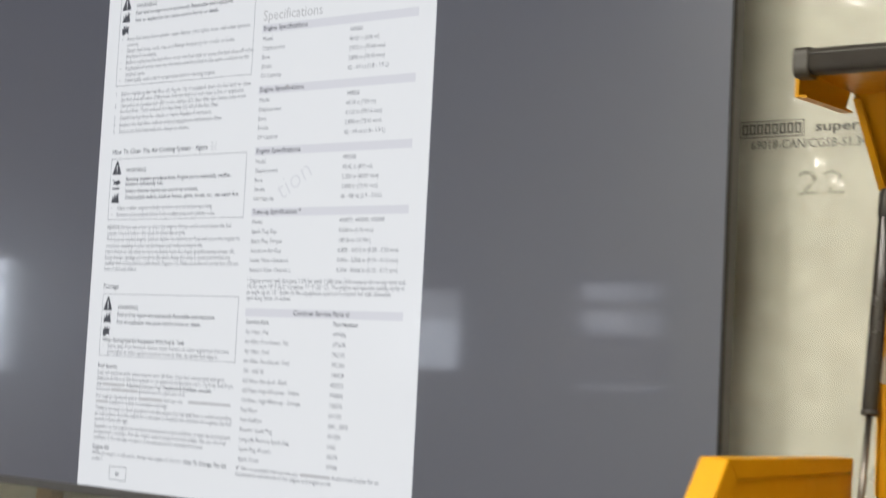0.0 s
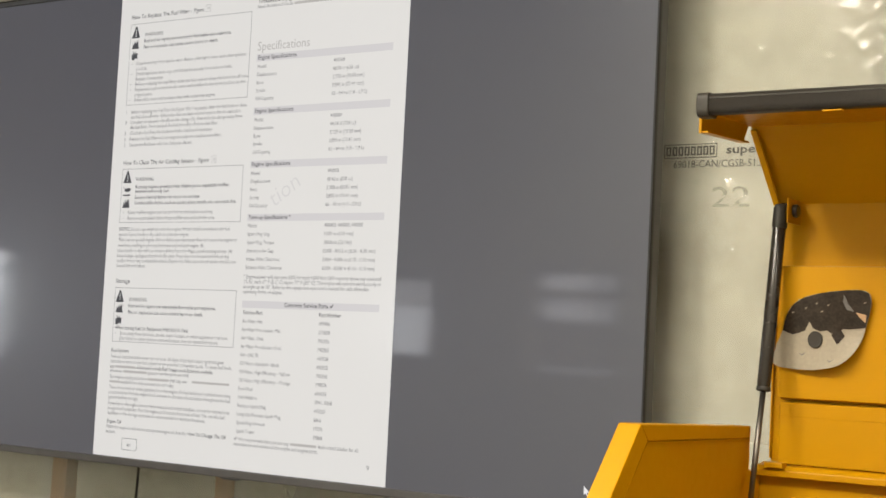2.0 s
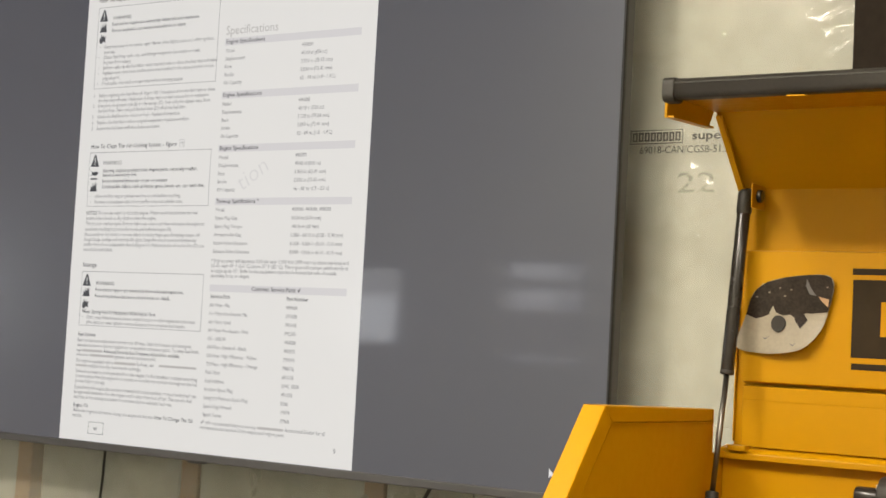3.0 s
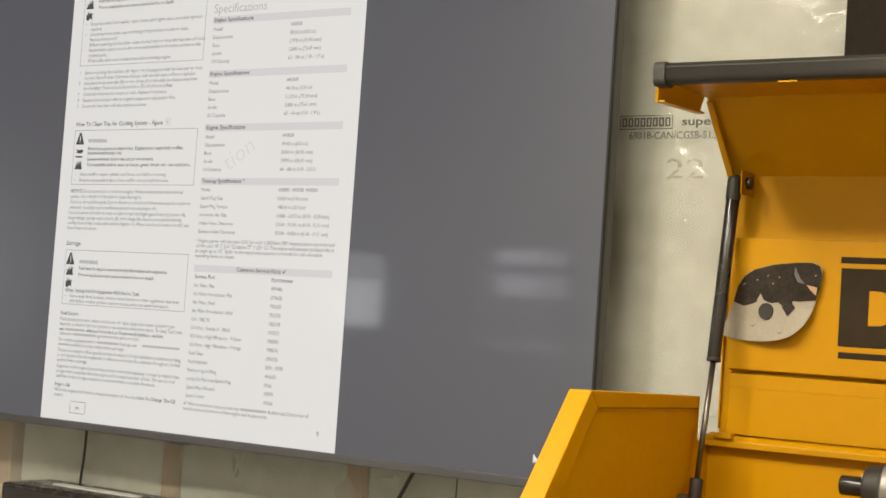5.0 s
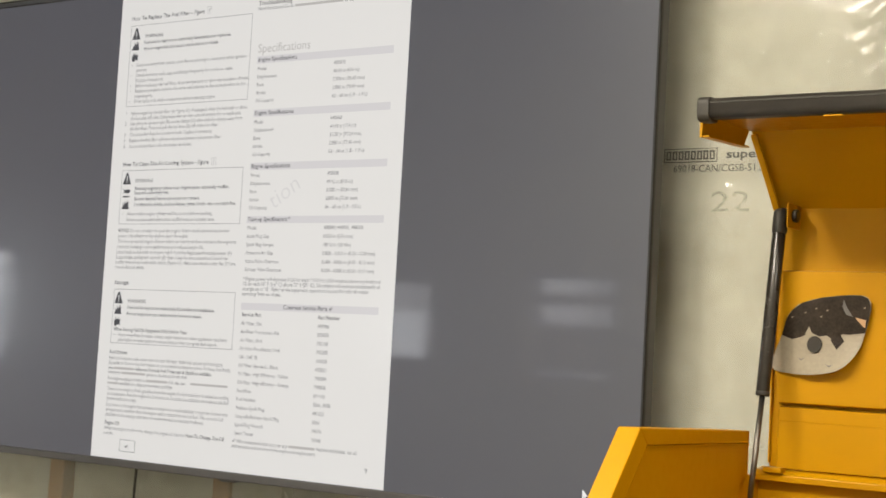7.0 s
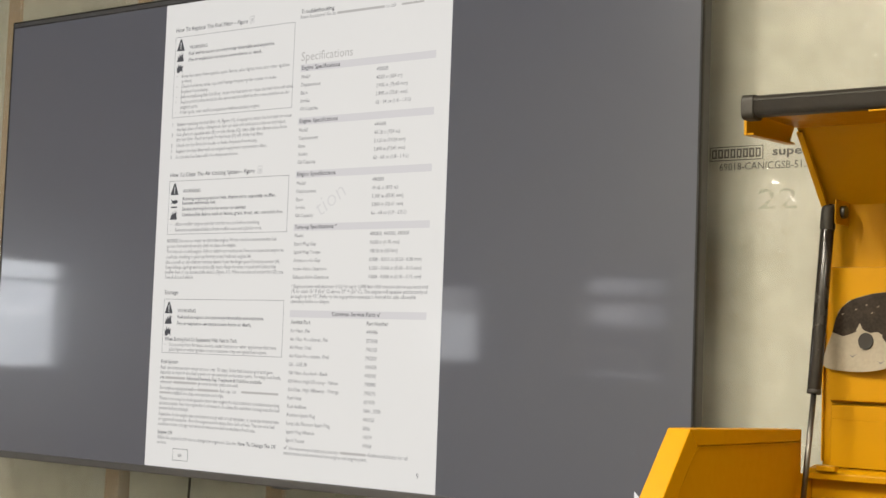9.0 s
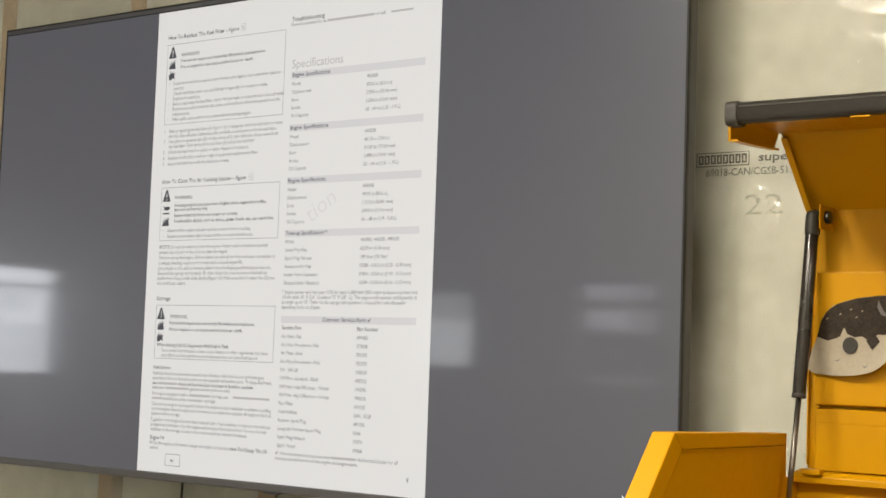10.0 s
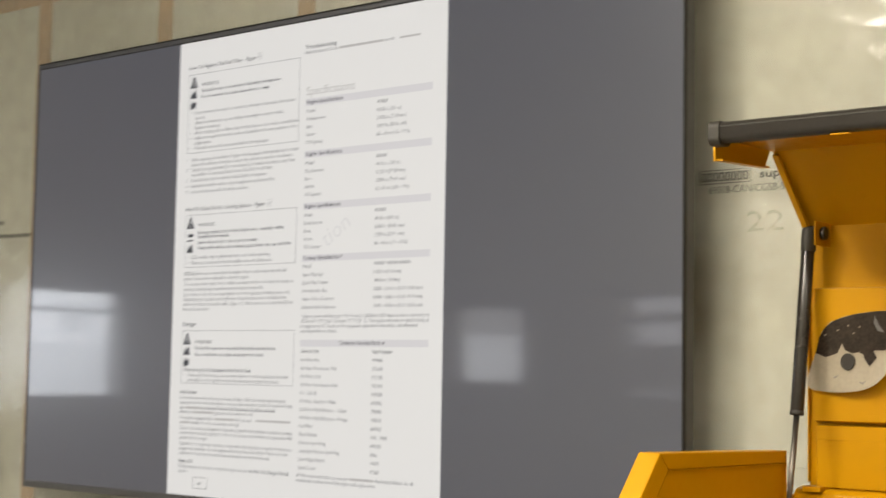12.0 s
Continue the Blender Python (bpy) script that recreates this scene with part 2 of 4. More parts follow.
def folded(points, t, x0, x1, bm=None):
    """Sheet steel of thickness t bent along a profile of (y, z) points, drawn out along x."""
    bm = bm or bmesh.new()
    pts = [Vector(p) for p in points]
    rows = []
    for i, p in enumerate(pts):
        d1 = (p - pts[i - 1]).normalized() if i else (pts[1] - p).normalized()
        d2 = (pts[i + 1] - p).normalized() if i < len(pts) - 1 else d1
        n = Vector((-(d1 + d2).y, (d1 + d2).x)).normalized()
        k = t / max(0.5, n.dot(Vector((-d1.y, d1.x))))
        q = p + n * k
        rows.append([bm.verts.new((x, *c)) for x in (x0, x1) for c in (p, q)])
    for a, b in zip(rows, rows[1:]):
        for i, j in ((0, 1), (1, 3), (3, 2), (2, 0)):
            bm.faces.new((a[i], a[j], b[j], b[i]))
    bm.faces.new([rows[0][i] for i in (0, 2, 3, 1)])
    bm.faces.new([rows[-1][i] for i in (0, 1, 3, 2)])
    return bm


def rounded(w, h, r, n=5):
    """A rounded outline round the origin."""
    out = []
    for cx, cy, a in ((w / 2 - r, h / 2 - r, 0), (-w / 2 + r, h / 2 - r, 90), (-w / 2 + r, -h / 2 + r, 180), (w / 2 - r, -h / 2 + r, 270)):
        for i in range(n + 1):
            q = radians(a + 90 * i / n)
            out.append((cx + r * math.cos(q), cy + r * math.sin(q)))
    return out


def tube_path(points, r, n=8, bm=None):
    """A cable through points."""
    bm = bm or bmesh.new()
    pts = [Vector(p) for p in points]
    rings = []
    for i, p in enumerate(pts):
        d = (pts[min(i + 1, len(pts) - 1)] - pts[max(i - 1, 0)]).normalized()
        q = d.to_track_quat("Z", "Y")
        rings.append([bm.verts.new(p + q @ Vector((r * math.cos(2 * math.pi * k / n), r * math.sin(2 * math.pi * k / n), 0))) for k in range(n)])
    for a, b in zip(rings, rings[1:]):
        for k in range(n):
            bm.faces.new((a[k], a[(k + 1) % n], b[(k + 1) % n], b[k]))
    bm.faces.new(rings[0][::-1])
    bm.faces.new(rings[-1])
    return bm


WALL = 0.107          # the face of the sheet on the stud wall
X0, X1, Y0, CEIL = -2.45, 3.2, -2.15, 2.6
TVC = 1.60            # height of the middle of the screen
SW, SH = 1.438, 0.809  # the lit screen
# ---- room ----
def wall_with_hole(name, axis, at, thick, a0, a1, holes, mat, label):
    """A wall in the plane axis = at, from a0 to a1, with openings (a, b, low, high)."""
    bm = bmesh.new()

    def block(p, q, low, high):
        if q - p > 1e-4 and high - low > 1e-4:
            if axis == "x":
                box(min(at, at + thick), max(at, at + thick), p, q, low, high, bm=bm)
            else:
                box(p, q, min(at, at + thick), max(at, at + thick), low, high, bm=bm)
    edge = a0
    for p, q, low, high in holes:
        block(edge, p, 0, CEIL)
        block(p, q, 0, low)
        block(p, q, high, CEIL)
        edge = q
    block(edge, a1, 0, CEIL)
    return tagged(mesh_object(name, bm, mat), label, "wall", kind="structure")


# out-of-view floor, ceiling and walls; pale tones chosen to bounce fill light
tagged(mesh_object("floor", box(X0 - 0.1, X1 + 0.1, Y0 - 0.1, WALL + 0.2, -0.1, 0), FLOOR_MAT), "plain grey concrete garage floor", "floor", kind="structure")
tagged(mesh_object("ceiling", box(X0 - 0.1, X1 + 0.1, Y0 - 0.1, WALL + 0.2, CEIL, CEIL + 0.1), BOARD), "plain unpainted garage ceiling", "ceiling", kind="structure")

WEST_HOLE = (-1.63, -0.78, 1.312, 1.682)
SOUTH_HOLES = [(-1.42, -1.105, 1.385, 1.640), (-0.750, -0.435, 1.350, 1.668)]
wall_with_hole("wall_west", "x", X0, -0.1, Y0, WALL + 0.1, [WEST_HOLE], BOARD, "plain unpainted board wall with a low wide window")
wall_with_hole("wall_south", "y", Y0, -0.1, X0 - 0.1, X1 + 0.1, SOUTH_HOLES, PALE_WALL, "unseen plain wall, pale to bounce light, with two small windows")
wall_with_hole("wall_east", "x", X1, 0.1, Y0, WALL + 0.1, [], PALE_WALL, "unseen plain wall, pale to bounce light")


def window(name, axis, at, hole, rails, label):
    """A white window with frame, bars and panes in an opening; rails are fractions of the width or height."""
    a0, a1, z0, z1 = hole
    w = tagged(new(name), label, "window", kind="structure")

    def bar(p, q, low, high, d0, d1, nm, mat):
        if axis == "x":
            part(nm, box(at + d0, at + d1, p, q, low, high, 0.002 if mat is WHITE_PAINT else 0), mat, w)
        else:
            part(nm, box(p, q, at + d0, at + d1, low, high, 0.002 if mat is WHITE_PAINT else 0), mat, w)
    f = 0.012
    bar(a0, a1, z1 - f, z1, -0.06, -0.01, "window_frame", WHITE_PAINT)
    bar(a0, a1, z0, z0 + f * 0.5, -0.06, -0.01, "window_frame", WHITE_PAINT)
    bar(a0, a0 + f, z0 + f * 0.5, z1 - f, -0.06, -0.01, "window_frame", WHITE_PAINT)
    bar(a1 - f, a1, z0 + f * 0.5, z1 - f, -0.06, -0.01, "window_frame", WHITE_PAINT)
    for kind, k, t in rails:
        if kind == "h":
            zz = z0 + (z1 - z0) * k
            bar(a0 + f, a1 - f, zz - t, zz + t, -0.05, -0.02, "glazing_bar", WHITE_PAINT)
        else:
            aa = a0 + (a1 - a0) * k
            bar(aa - t, aa + t, z0 + f * 0.5, z1 - f, -0.049, -0.021, "glazing_bar", WHITE_PAINT)
    bar(a0 + f, a1 - f, z0 + f * 0.5, z1 - f, -0.038, -0.034, "pane", GLASS)
    w.children[-1].visible_shadow = False
    return w


window("window_1", "x", X0, WEST_HOLE, [("h", 0.800, 0.0035)], "wide low white-framed window with a top rail")
window("window_2", "y", Y0, SOUTH_HOLES[0], [], "small white-framed window letting in daylight")
# the last window's broad rails are made up, splitting its mirrored glow into rows
window("window_3", "y", Y0, SOUTH_HOLES[1], [("h", 0.765, 0.014), ("h", 0.285, 0.070)], "small white window with two broad cross rails")
tagged(mesh_object("backdrop", box(X0 - 0.60, X0 - 0.58, -3.2, 1.0, 0.4, 2.6), DAY), "bright overcast daylight outside the window", "backdrop", kind="structure")
# slabs glow in place of a lit house front, mirrored in the screen
for y0, y1, z0, z1 in ((-2.000, -1.925, 1.552, 1.612), (-1.760, -1.640, 1.552, 1.612), (-2.000, -1.640, 1.508, 1.535), (-3.2, 1.0, 1.662, 1.80)):
    tagged(mesh_object("backdrop", box(X0 - 0.579, X0 - 0.574, y0, y1, z0, z1), DAY_BRIGHT), "glowing slab standing in for a bright patch of the house front", "backdrop", kind="structure")
# glow kept low to suit how faintly these windows mirror in the screen
tagged(mesh_object("backdrop", box(-3.0, 0.6, Y0 - 0.60, Y0 - 0.58, 0.4, 2.6), DAY_DIM), "dim glowing backdrop outside the small windows", "backdrop", kind="structure")

# unseen slabs, added to shape the bright core and rows mirrored in the screen
tagged(mesh_object("backdrop", box(-1.90, -1.49, Y0 - 0.579, Y0 - 0.574, 1.34, 1.555), CORE_GLOW), "added glowing slab that makes a bright spot mirrored in the screen", "backdrop", kind="structure")
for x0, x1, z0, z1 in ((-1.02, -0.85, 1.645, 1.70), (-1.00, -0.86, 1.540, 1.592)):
    tagged(mesh_object("backdrop", box(x0, x1, Y0 - 0.579, Y0 - 0.574, z0, z1), ROW_GLOW), "added glowing slab that makes a bright row mirrored in the screen", "backdrop", kind="structure")

# stud wall behind the sheet
PITCH, STUD0 = 0.387, 0.275
stud_wall = tagged(new("wall_north"), "stud wall behind translucent plastic sheeting", "wall", kind="structure")
part("backing", box(X0, X1, WALL + 0.10, WALL + 0.12, 0, CEIL), INSULATION, stud_wall)
k0 = int((X0 - STUD0) / PITCH)
stud_mesh = None
for k in range(k0, k0 + 16):
    x = STUD0 + k * PITCH
    if x > X1 - 0.05:
        break
    if abs(x - STUD0 - PITCH) < 0.01:
        continue
    if stud_mesh is None:
        s = part("stud", box(-0.019, 0.019, WALL + 0.006, WALL + 0.098, 0.04, CEIL - 0.04, 0.002), WOOD, stud_wall)
        stud_mesh = s.data
    else:
        s = new("stud", stud_mesh)
        s.parent = stud_wall
    s.location.x = x
    if abs(x - STUD0 + 2 * PITCH) < 0.01:
        # one stud leans a little
        s.rotation_euler.y, s.location.x = radians(1.45), x - 0.0506
for k in range(k0, k0 + 15):
    x = STUD0 + k * PITCH
    if x + PITCH > X1:
        break
    b = bmesh.new()
    box(x + (-0.020 if abs(x - STUD0 - PITCH) < 0.01 else 0.021), x + PITCH - 0.021, WALL + 0.009, WALL + 0.095, 0.05, CEIL - 0.05, 0.006, 2, bm=b)
    part("batt", b, INSULATION, stud_wall)
part("plate", box(X0, X1, WALL + 0.008, WALL + 0.098, 0, 0.038, 0.002), WOOD, stud_wall)
for k in range(k0, -2):
    x = STUD0 + k * PITCH
    part("blocking", box(x + 0.02, x + PITCH - 0.02, WALL + 0.005, WALL + 0.015, 2.185, 2.30, 0.002), WOOD, stud_wall)


def sheet_y(x, z):
    """How far out the sheet stands: tight on the studs, sagging and pleated between them."""
    ph = ((x - STUD0) / PITCH) % 1.0
    belly = math.sin(math.pi * ph) ** 0.8
    d = 0.005 * noise.noise((x * 2.6, z * 1.3, 0.3)) + 0.0016 * noise.noise((x * 11 + z * 2.0, z * 2.5, 4.0))
    c1 = 1 - abs(noise.noise((x * 7 - z * 6, z * 5 + x * 2, 9.0)))
    c2 = 1 - abs(noise.noise((x * 13 + z * 9, z * 12 - x * 6, 2.0)))
    patch = max(0.0, noise.noise((x * 2.7, z * 2.7, 7.5)) + 0.25)
    d += (0.10 if x > 0.7 else 1.0) * patch * (0.0022 * c1 ** 10 + 0.0012 * c2 ** 9)
    if 0.70 < x < 1.06 and 1.3 < z < 2.0:
        for cx, cz, turn, long, wide, high in CRINKLES:
            u, v = x - cx, z - cz
            c, s = math.cos(turn), math.sin(turn)
            a, b = (u * c + v * s) / long, (v * c - u * s) / wide
            if a * a + b * b < 9:
                d += high * (math.exp(-a * a - 1.6 * abs(b)) if cz > 1.73 else 1.6 * math.exp(-a * a - 1.2 * abs(b)))
        # a patch of fine crumpling behind the stamped number
        near = math.exp(-((x - 0.805) / 0.055) ** 2 - ((z - 1.615) / 0.075) ** 2)
        if near > 0.02:
            d += near * (0.0018 * (1 - abs(noise.noise((x * 34 + z * 20, z * 30 - x * 12, 5.0)))) ** 5 + 0.0004 * noise.noise((x * 70, z * 55, 1.7)))
        # and one beside the hanging cabinet
        near = math.exp(-((x - 1.000) / 0.026) ** 2 - ((z - 1.865) / 0.060) ** 2)
        if near > 0.02:
            d += near * 0.0042 * (1 - abs(noise.noise((x * 26 - z * 18, z * 24 + x * 10, 3.0)))) ** 4
    return WALL - 0.002 - belly * (0.0035 + d)


# creases in the sheeting beside the chest lid: place, lean, length, width, lift
CRINKLES = [(0.786, 1.672, 1.25, 0.013, 0.0045, 0.0017), (0.778, 1.658, -0.7, 0.009, 0.0045, 0.0017), (0.826, 1.632, -0.5, 0.012, 0.0050, 0.0009),
            (0.820, 1.612, 1.4, 0.016, 0.0045, 0.0016), (0.842, 1.612, 1.2, 0.020, 0.0045, 0.0018), (0.838, 1.572, -0.3, 0.010, 0.0045, 0.0011),
            (0.808, 1.560, -0.5, 0.007, 0.0040, 0.0015), (0.742, 1.578, -0.9, 0.008, 0.0045, 0.0017), (0.741, 1.562, -0.7, 0.007, 0.0040, 0.0016),
            (0.745, 1.520, 1.56, 0.110, 0.0070, 0.0020), (0.766, 1.712, -0.2, 0.014, 0.0050, 0.0018), (0.800, 1.645, 1.9, 0.016, 0.0060, 0.0015),
            (0.756, 1.640, 1.5, 0.030, 0.0080, 0.0014), (0.968, 1.845, -0.8, 0.013, 0.0040, 0.0032),
            (0.990, 1.862, 0.55, 0.020, 0.0045, 0.0026), (1.005, 1.838, 0.35, 0.016, 0.0050, 0.0026), (1.004, 1.812, 0.9, 0.014, 0.0045, 0.0022),
            (0.982, 1.885, -0.2, 0.022, 0.0070, 0.0022), (1.008, 1.890, 0.5, 0.014, 0.0060, 0.0026), (0.924, 1.858, 1.3, 0.007, 0.0035, 0.0009),
            (0.936, 1.822, 0.4, 0.004, 0.0030, 0.0008), (0.962, 1.818, 0.9, 0.004, 0.0030, 0.0008), (0.838, 1.842, -0.3, 0.008, 0.0035, 0.0007)]


def poly_sheet():
    """Vapour barrier: a thin sheet with soft sags between studs, pleats and crinkles."""
    def steps(ends, counts):
        return [a + (b - a) * i / n for a, b, n in zip(ends, ends[1:], counts) for i in range(n)] + [ends[-1]]
    xs = steps((X0, 0.70, 1.06, X1), (310, 220, 120))
    zs = steps((0, 1.1, 1.35, 1.95, CEIL), (60, 30, 300, 60))
    nx, nz = len(xs) - 1, len(zs) - 1
    vs, fs = [], []
    for z in zs:
        for x in xs:
            vs.append((x, sheet_y(x, z), z))
    for j in range(nz):
        for i in range(nx):
            a = j * (nx + 1) + i
            fs.append((a, a + 1, a + nx + 2, a + nx + 1))
    me = bpy.data.meshes.new("vapour_barrier")
    me.from_pydata(vs, [], fs)
    me.materials.append(POLY)
    for p in me.polygons:
        p.use_smooth = True
    return tagged(new("vapour_barrier", me), "translucent plastic vapour barrier stapled over wall studs", "plastic sheeting", kind="structure")


poly_sheet()


# ---- writing ----
def letters(text, size, weight=0.0):
    """Flat mesh of one line of writing: vertices, faces, width."""
    cu = bpy.data.curves.new("writing", "FONT")
    cu.body, cu.size, cu.resolution_u, cu.offset = text, size, 2, weight
    ob = new("writing", cu)
    dg = bpy.context.evaluated_depsgraph_get()
    dg.update()
    me = bpy.data.meshes.new_from_object(ob.evaluated_get(dg))
    verts = [tuple(v.co) for v in me.vertices]
    faces = [tuple(p.vertices) for p in me.polygons]
    bpy.data.objects.remove(ob)
    bpy.data.curves.remove(cu)
    bpy.data.meshes.remove(me)
    xs = [v[0] for v in verts] or [0]
    return verts, faces, max(xs)


class Sheet:
    """Collects flat writing and bars in a vertical plane; u runs right, v down, in millimetres from a corner."""

    def __init__(self, x, y, z, unit=0.001):
        self.x, self.y, self.z, self.unit = x, y, z, unit
        self.v, self.f = [], []

    def put(self, u, v):
        x, z = self.x + u * self.unit, self.z - v * self.unit
        return (x, sheet_y(x, z) - 0.0007 if self.y is None else self.y, z)

    def line(self, text, u, v, size, width=None, weight=0.0, squeeze=1.0, slant=0.0, turn=0.0):
        verts, faces, w = letters(text, size, weight)
        k = (width / w) if width else squeeze
        n = len(self.v)
        c, s = math.cos(radians(turn)), math.sin(radians(turn))
        for a, b, _ in verts:
            a = a * k + slant * b
            self.v.append(self.put(u + a * c - b * s, v - a * s - b * c))
        self.f += [tuple(n + i for i in f) for f in faces]
        return w * k

    def bar(self, u0, v0, u1, v1):
        n = len(self.v)
        self.v += [self.put(u0, v1), self.put(u1, v1), self.put(u1, v0), self.put(u0, v0)]
        self.f.append((n, n + 1, n + 2, n + 3))

    def poly(self, pts):
        n = len(self.v)
        self.v += [self.put(*p) for p in pts]
        self.f.append(tuple(range(n, n + len(pts))))

    def rim(self, u0, v0, u1, v1, t=0.5):
        self.bar(u0, v0, u1, v0 + t)
        self.bar(u0, v1 - t, u1, v1)
        self.bar(u0, v0 + t, u0 + t, v1 - t)
        self.bar(u1 - t, v0 + t, u1, v1 - t)

    def make(self, name, mat, parent, label=""):
        me = bpy.data.meshes.new(name)
        me.from_pydata(self.v, [], self.f)
        me.materials.append(mat)
        ob = new(name, me)
        ob.parent = parent
        if label:
            ob["label"] = label
        self.v, self.f = [], []
        return ob


# ---- television ----
tv = thing("television", pose(0, 0, 0), "large black wall-mounted flat television showing a manual page on grey", "television")
L, R, T, B = -SW / 2, SW / 2, TVC + SH / 2, TVC - SH / 2
part("screen", box(L - 0.0158, R + 0.012, 0.0, 0.005, B, T), SCREEN, tv, "dark grey glowing screen with faint window reflections")
part("bezel", box(L - 0.019, L - 0.0158, -0.0015, 0.022, B - 0.013, T + 0.012, 0.001), TV_EDGE, tv, "thin black bezel")
part("bezel", box(R + 0.012, R + 0.0155, -0.0015, 0.005, B - 0.013, T + 0.012, 0.001), TV_EDGE, tv, "thin black bezel")
part("side_cover", box(R - 0.008, R + 0.0150, 0.0052, 0.0290, B - 0.011, T + 0.010, 0.003), TV_LIT_GREY, tv, "side of the television, its grey lightened as if lamplit")
part("bezel", box(L - 0.0158, R + 0.012, -0.0015, 0.022, T + 0.0018, T + 0.0088, 0.001), TV_TRIM, tv, "thin grey upper bezel")
part("rim", box(L - 0.0158, R + 0.012, -0.0025, 0.022, T + 0.0088, T + 0.012, 0.001), TV_EDGE, tv, "black outer rim")
part("seal", box(L - 0.0158, R + 0.012, -0.0008, 0.010, T, T + 0.0018), TV_EDGE, tv, "black gap line under the upper bezel")
part("bezel", box(L - 0.0158, R + 0.012, -0.0035, 0.022, B - 0.013, B, 0.002), TV_PLASTIC, tv, "black lower bezel")
part("back_cover", box(L + 0.002, R - 0.020, 0.0295, 0.045, B - 0.008, T + 0.006, 0.008), TV_PLASTIC, tv)
part("housing", box(L + 0.25, R - 0.25, 0.0455, 0.072, B + 0.02, T - 0.22, 0.012), TV_PLASTIC, tv)
part("sensor", prism([(-0.018, B - 0.0135), (0.018, B - 0.0135), (0.015, B - 0.0165), (-0.015, B - 0.0165)], 0.001, 0.014, "y", 0.001), TV_PLASTIC, tv)
part("wall_bracket", box(-0.22, 0.22, 0.0725, WALL + 0.004, TVC - 0.15, TVC + 0.15, 0.003), BLACK_STEEL, tv)

PX, PTOP = -0.3126, T
page = part("page", box(PX, -PX, -0.0008, -0.0001, B + 0.0005, T - 0.0005), PAGE, tv, "glowing white two-column manual page")
pg = Sheet(PX, -0.0014, PTOP)
BODY, HEAD = 8.8, 10.6


def block(name, u, v, pitch, lines, mat, size=BODY, squeeze=0.80, weight=0.0, fit=None):
    """Lines of running text, one below the other; a line that starts with ~ is a bullet or number hung to its left."""
    vv, bars = v, []
    if fit:
        squeeze = fit[1] / letters(lines[fit[0]].lstrip("~*12345"), size, weight)[2]
    for text in lines:
        if text.startswith("|"):
            # a gap within the line drawn as a plain bar: |before|bar width|after
            _, before, bar_w, after = text.split("|")
            w = pg.line(before, u, vv, size, squeeze=squeeze, weight=weight) if before else 0
            pg.make("text_line", mat, page)
            bars.append((u + w + 3, vv - 4.4, u + w + 3 + float(bar_w), vv - 0.4))
            if after:
                pg.line(after, u + w + 6 + float(bar_w), vv, size, squeeze=squeeze, weight=weight)
        elif text:
            if text[0] == "~":
                mark, text = text[1], text[2:]
                if mark == "*":
                    pg.bar(u - 11, vv - 3.6, u - 9.6, vv - 2.2)
                else:
                    pg.line(mark, u - 13, vv, size, squeeze=squeeze)
                pg.make("bullet", mat, page)
            # no line runs past its column
            room = (308 if u < 310 else 598) - u
            pg.line(text, u, vv, size, squeeze=min(squeeze, room / letters(text, size, weight)[2]), weight=weight)
        vv += pitch
        if pg.v:
            made = pg.make("text_line", mat, page)
    for one in bars:
        pg.bar(*one)
        pg.make("blotted_name", BLOT, page)
    return made


def hazard_signs(u, v, kinds):
    """Small pictograms: a warning triangle, then flames and a burst."""
    for kind, dv in kinds:
        y = v + dv
        if kind == "triangle":
            pg.poly([(u - 10, y + 20), (u - 1.6, y - 0.5), (u - 0.8, y - 0.5), (u - 0.8, y + 20)])
            pg.poly([(u + 10, y + 20), (u + 0.8, y + 20), (u + 0.8, y - 0.5), (u + 1.6, y - 0.5)])
            pg.bar(u - 0.8, y - 0.5, u + 0.8, y + 5)
            pg.bar(u - 0.8, y + 14, u + 0.8, y + 15.2)
            pg.bar(u - 0.8, y + 17.4, u + 0.8, y + 20)
        elif kind == "flame":
            pg.poly([(u - 9, y + 14), (u - 6.5, y + 9), (u - 7, y + 3), (u - 3.5, y + 7.5), (u - 2, y - 1), (u + 1, y + 5.5), (u + 4, y - 3), (u + 4.5, y + 3), (u + 8, y - 1), (u + 6.5, y + 6), (u + 9, y + 14)])
        elif kind == "burst":
            pg.poly([(u - 7, y + 16), (u - 8, y + 5), (u - 5, y + 8), (u - 4, y), (u - 1, y + 6), (u + 2, y + 1), (u + 3, y + 6),
                     (u + 8, y + 4), (u + 6, y + 9), (u + 7, y + 16), (u + 2, y + 13), (u - 2, y + 17)])
        else:
            pg.poly([(u - 9.5, y), (u - 3, y + 3), (u + 4, y + 1.5), (u + 9.5, y + 3.5), (u + 8, y + 7), (u + 2, y + 9), (u - 3, y + 7.5), (u - 8, y + 8.5), (u - 4.5, y + 5)])
            pg.bar(u - 8, y + 13, u + 8, y + 15.5)
        made = pg.make("hazard_sign", INK, page, "dark hazard pictogram")
    return made


def heading(text, u, v, width, size=HEAD, weight=0.08, italic="", mat=None):
    pg.line(text, u, v, size, width=width, weight=weight)
    if italic:
        pg.make("heading", mat or INK, page)
        pg.line(italic, u + width + 3.5, v, size, squeeze=0.93, weight=weight, slant=0.18)
    return pg.make("heading", mat or INK, page)


def badge(text, u, v):
    pg.rim(u - 5, v - 6, u + 5, v + 6, 0.4)
    rim = pg.make("figure_badge", INK_SOFT, page)
    pg.line(text, u - 3.2, v + 3, 8, squeeze=0.75)
    pg.make("figure_number", INK_SOFT, page)
    return rim


def frame_box(u0, v0, u1, v1):
    pg.rim(u0, v0, u1, v1, 0.7)
    return pg.make("warning_box", INK_SOFT, page)


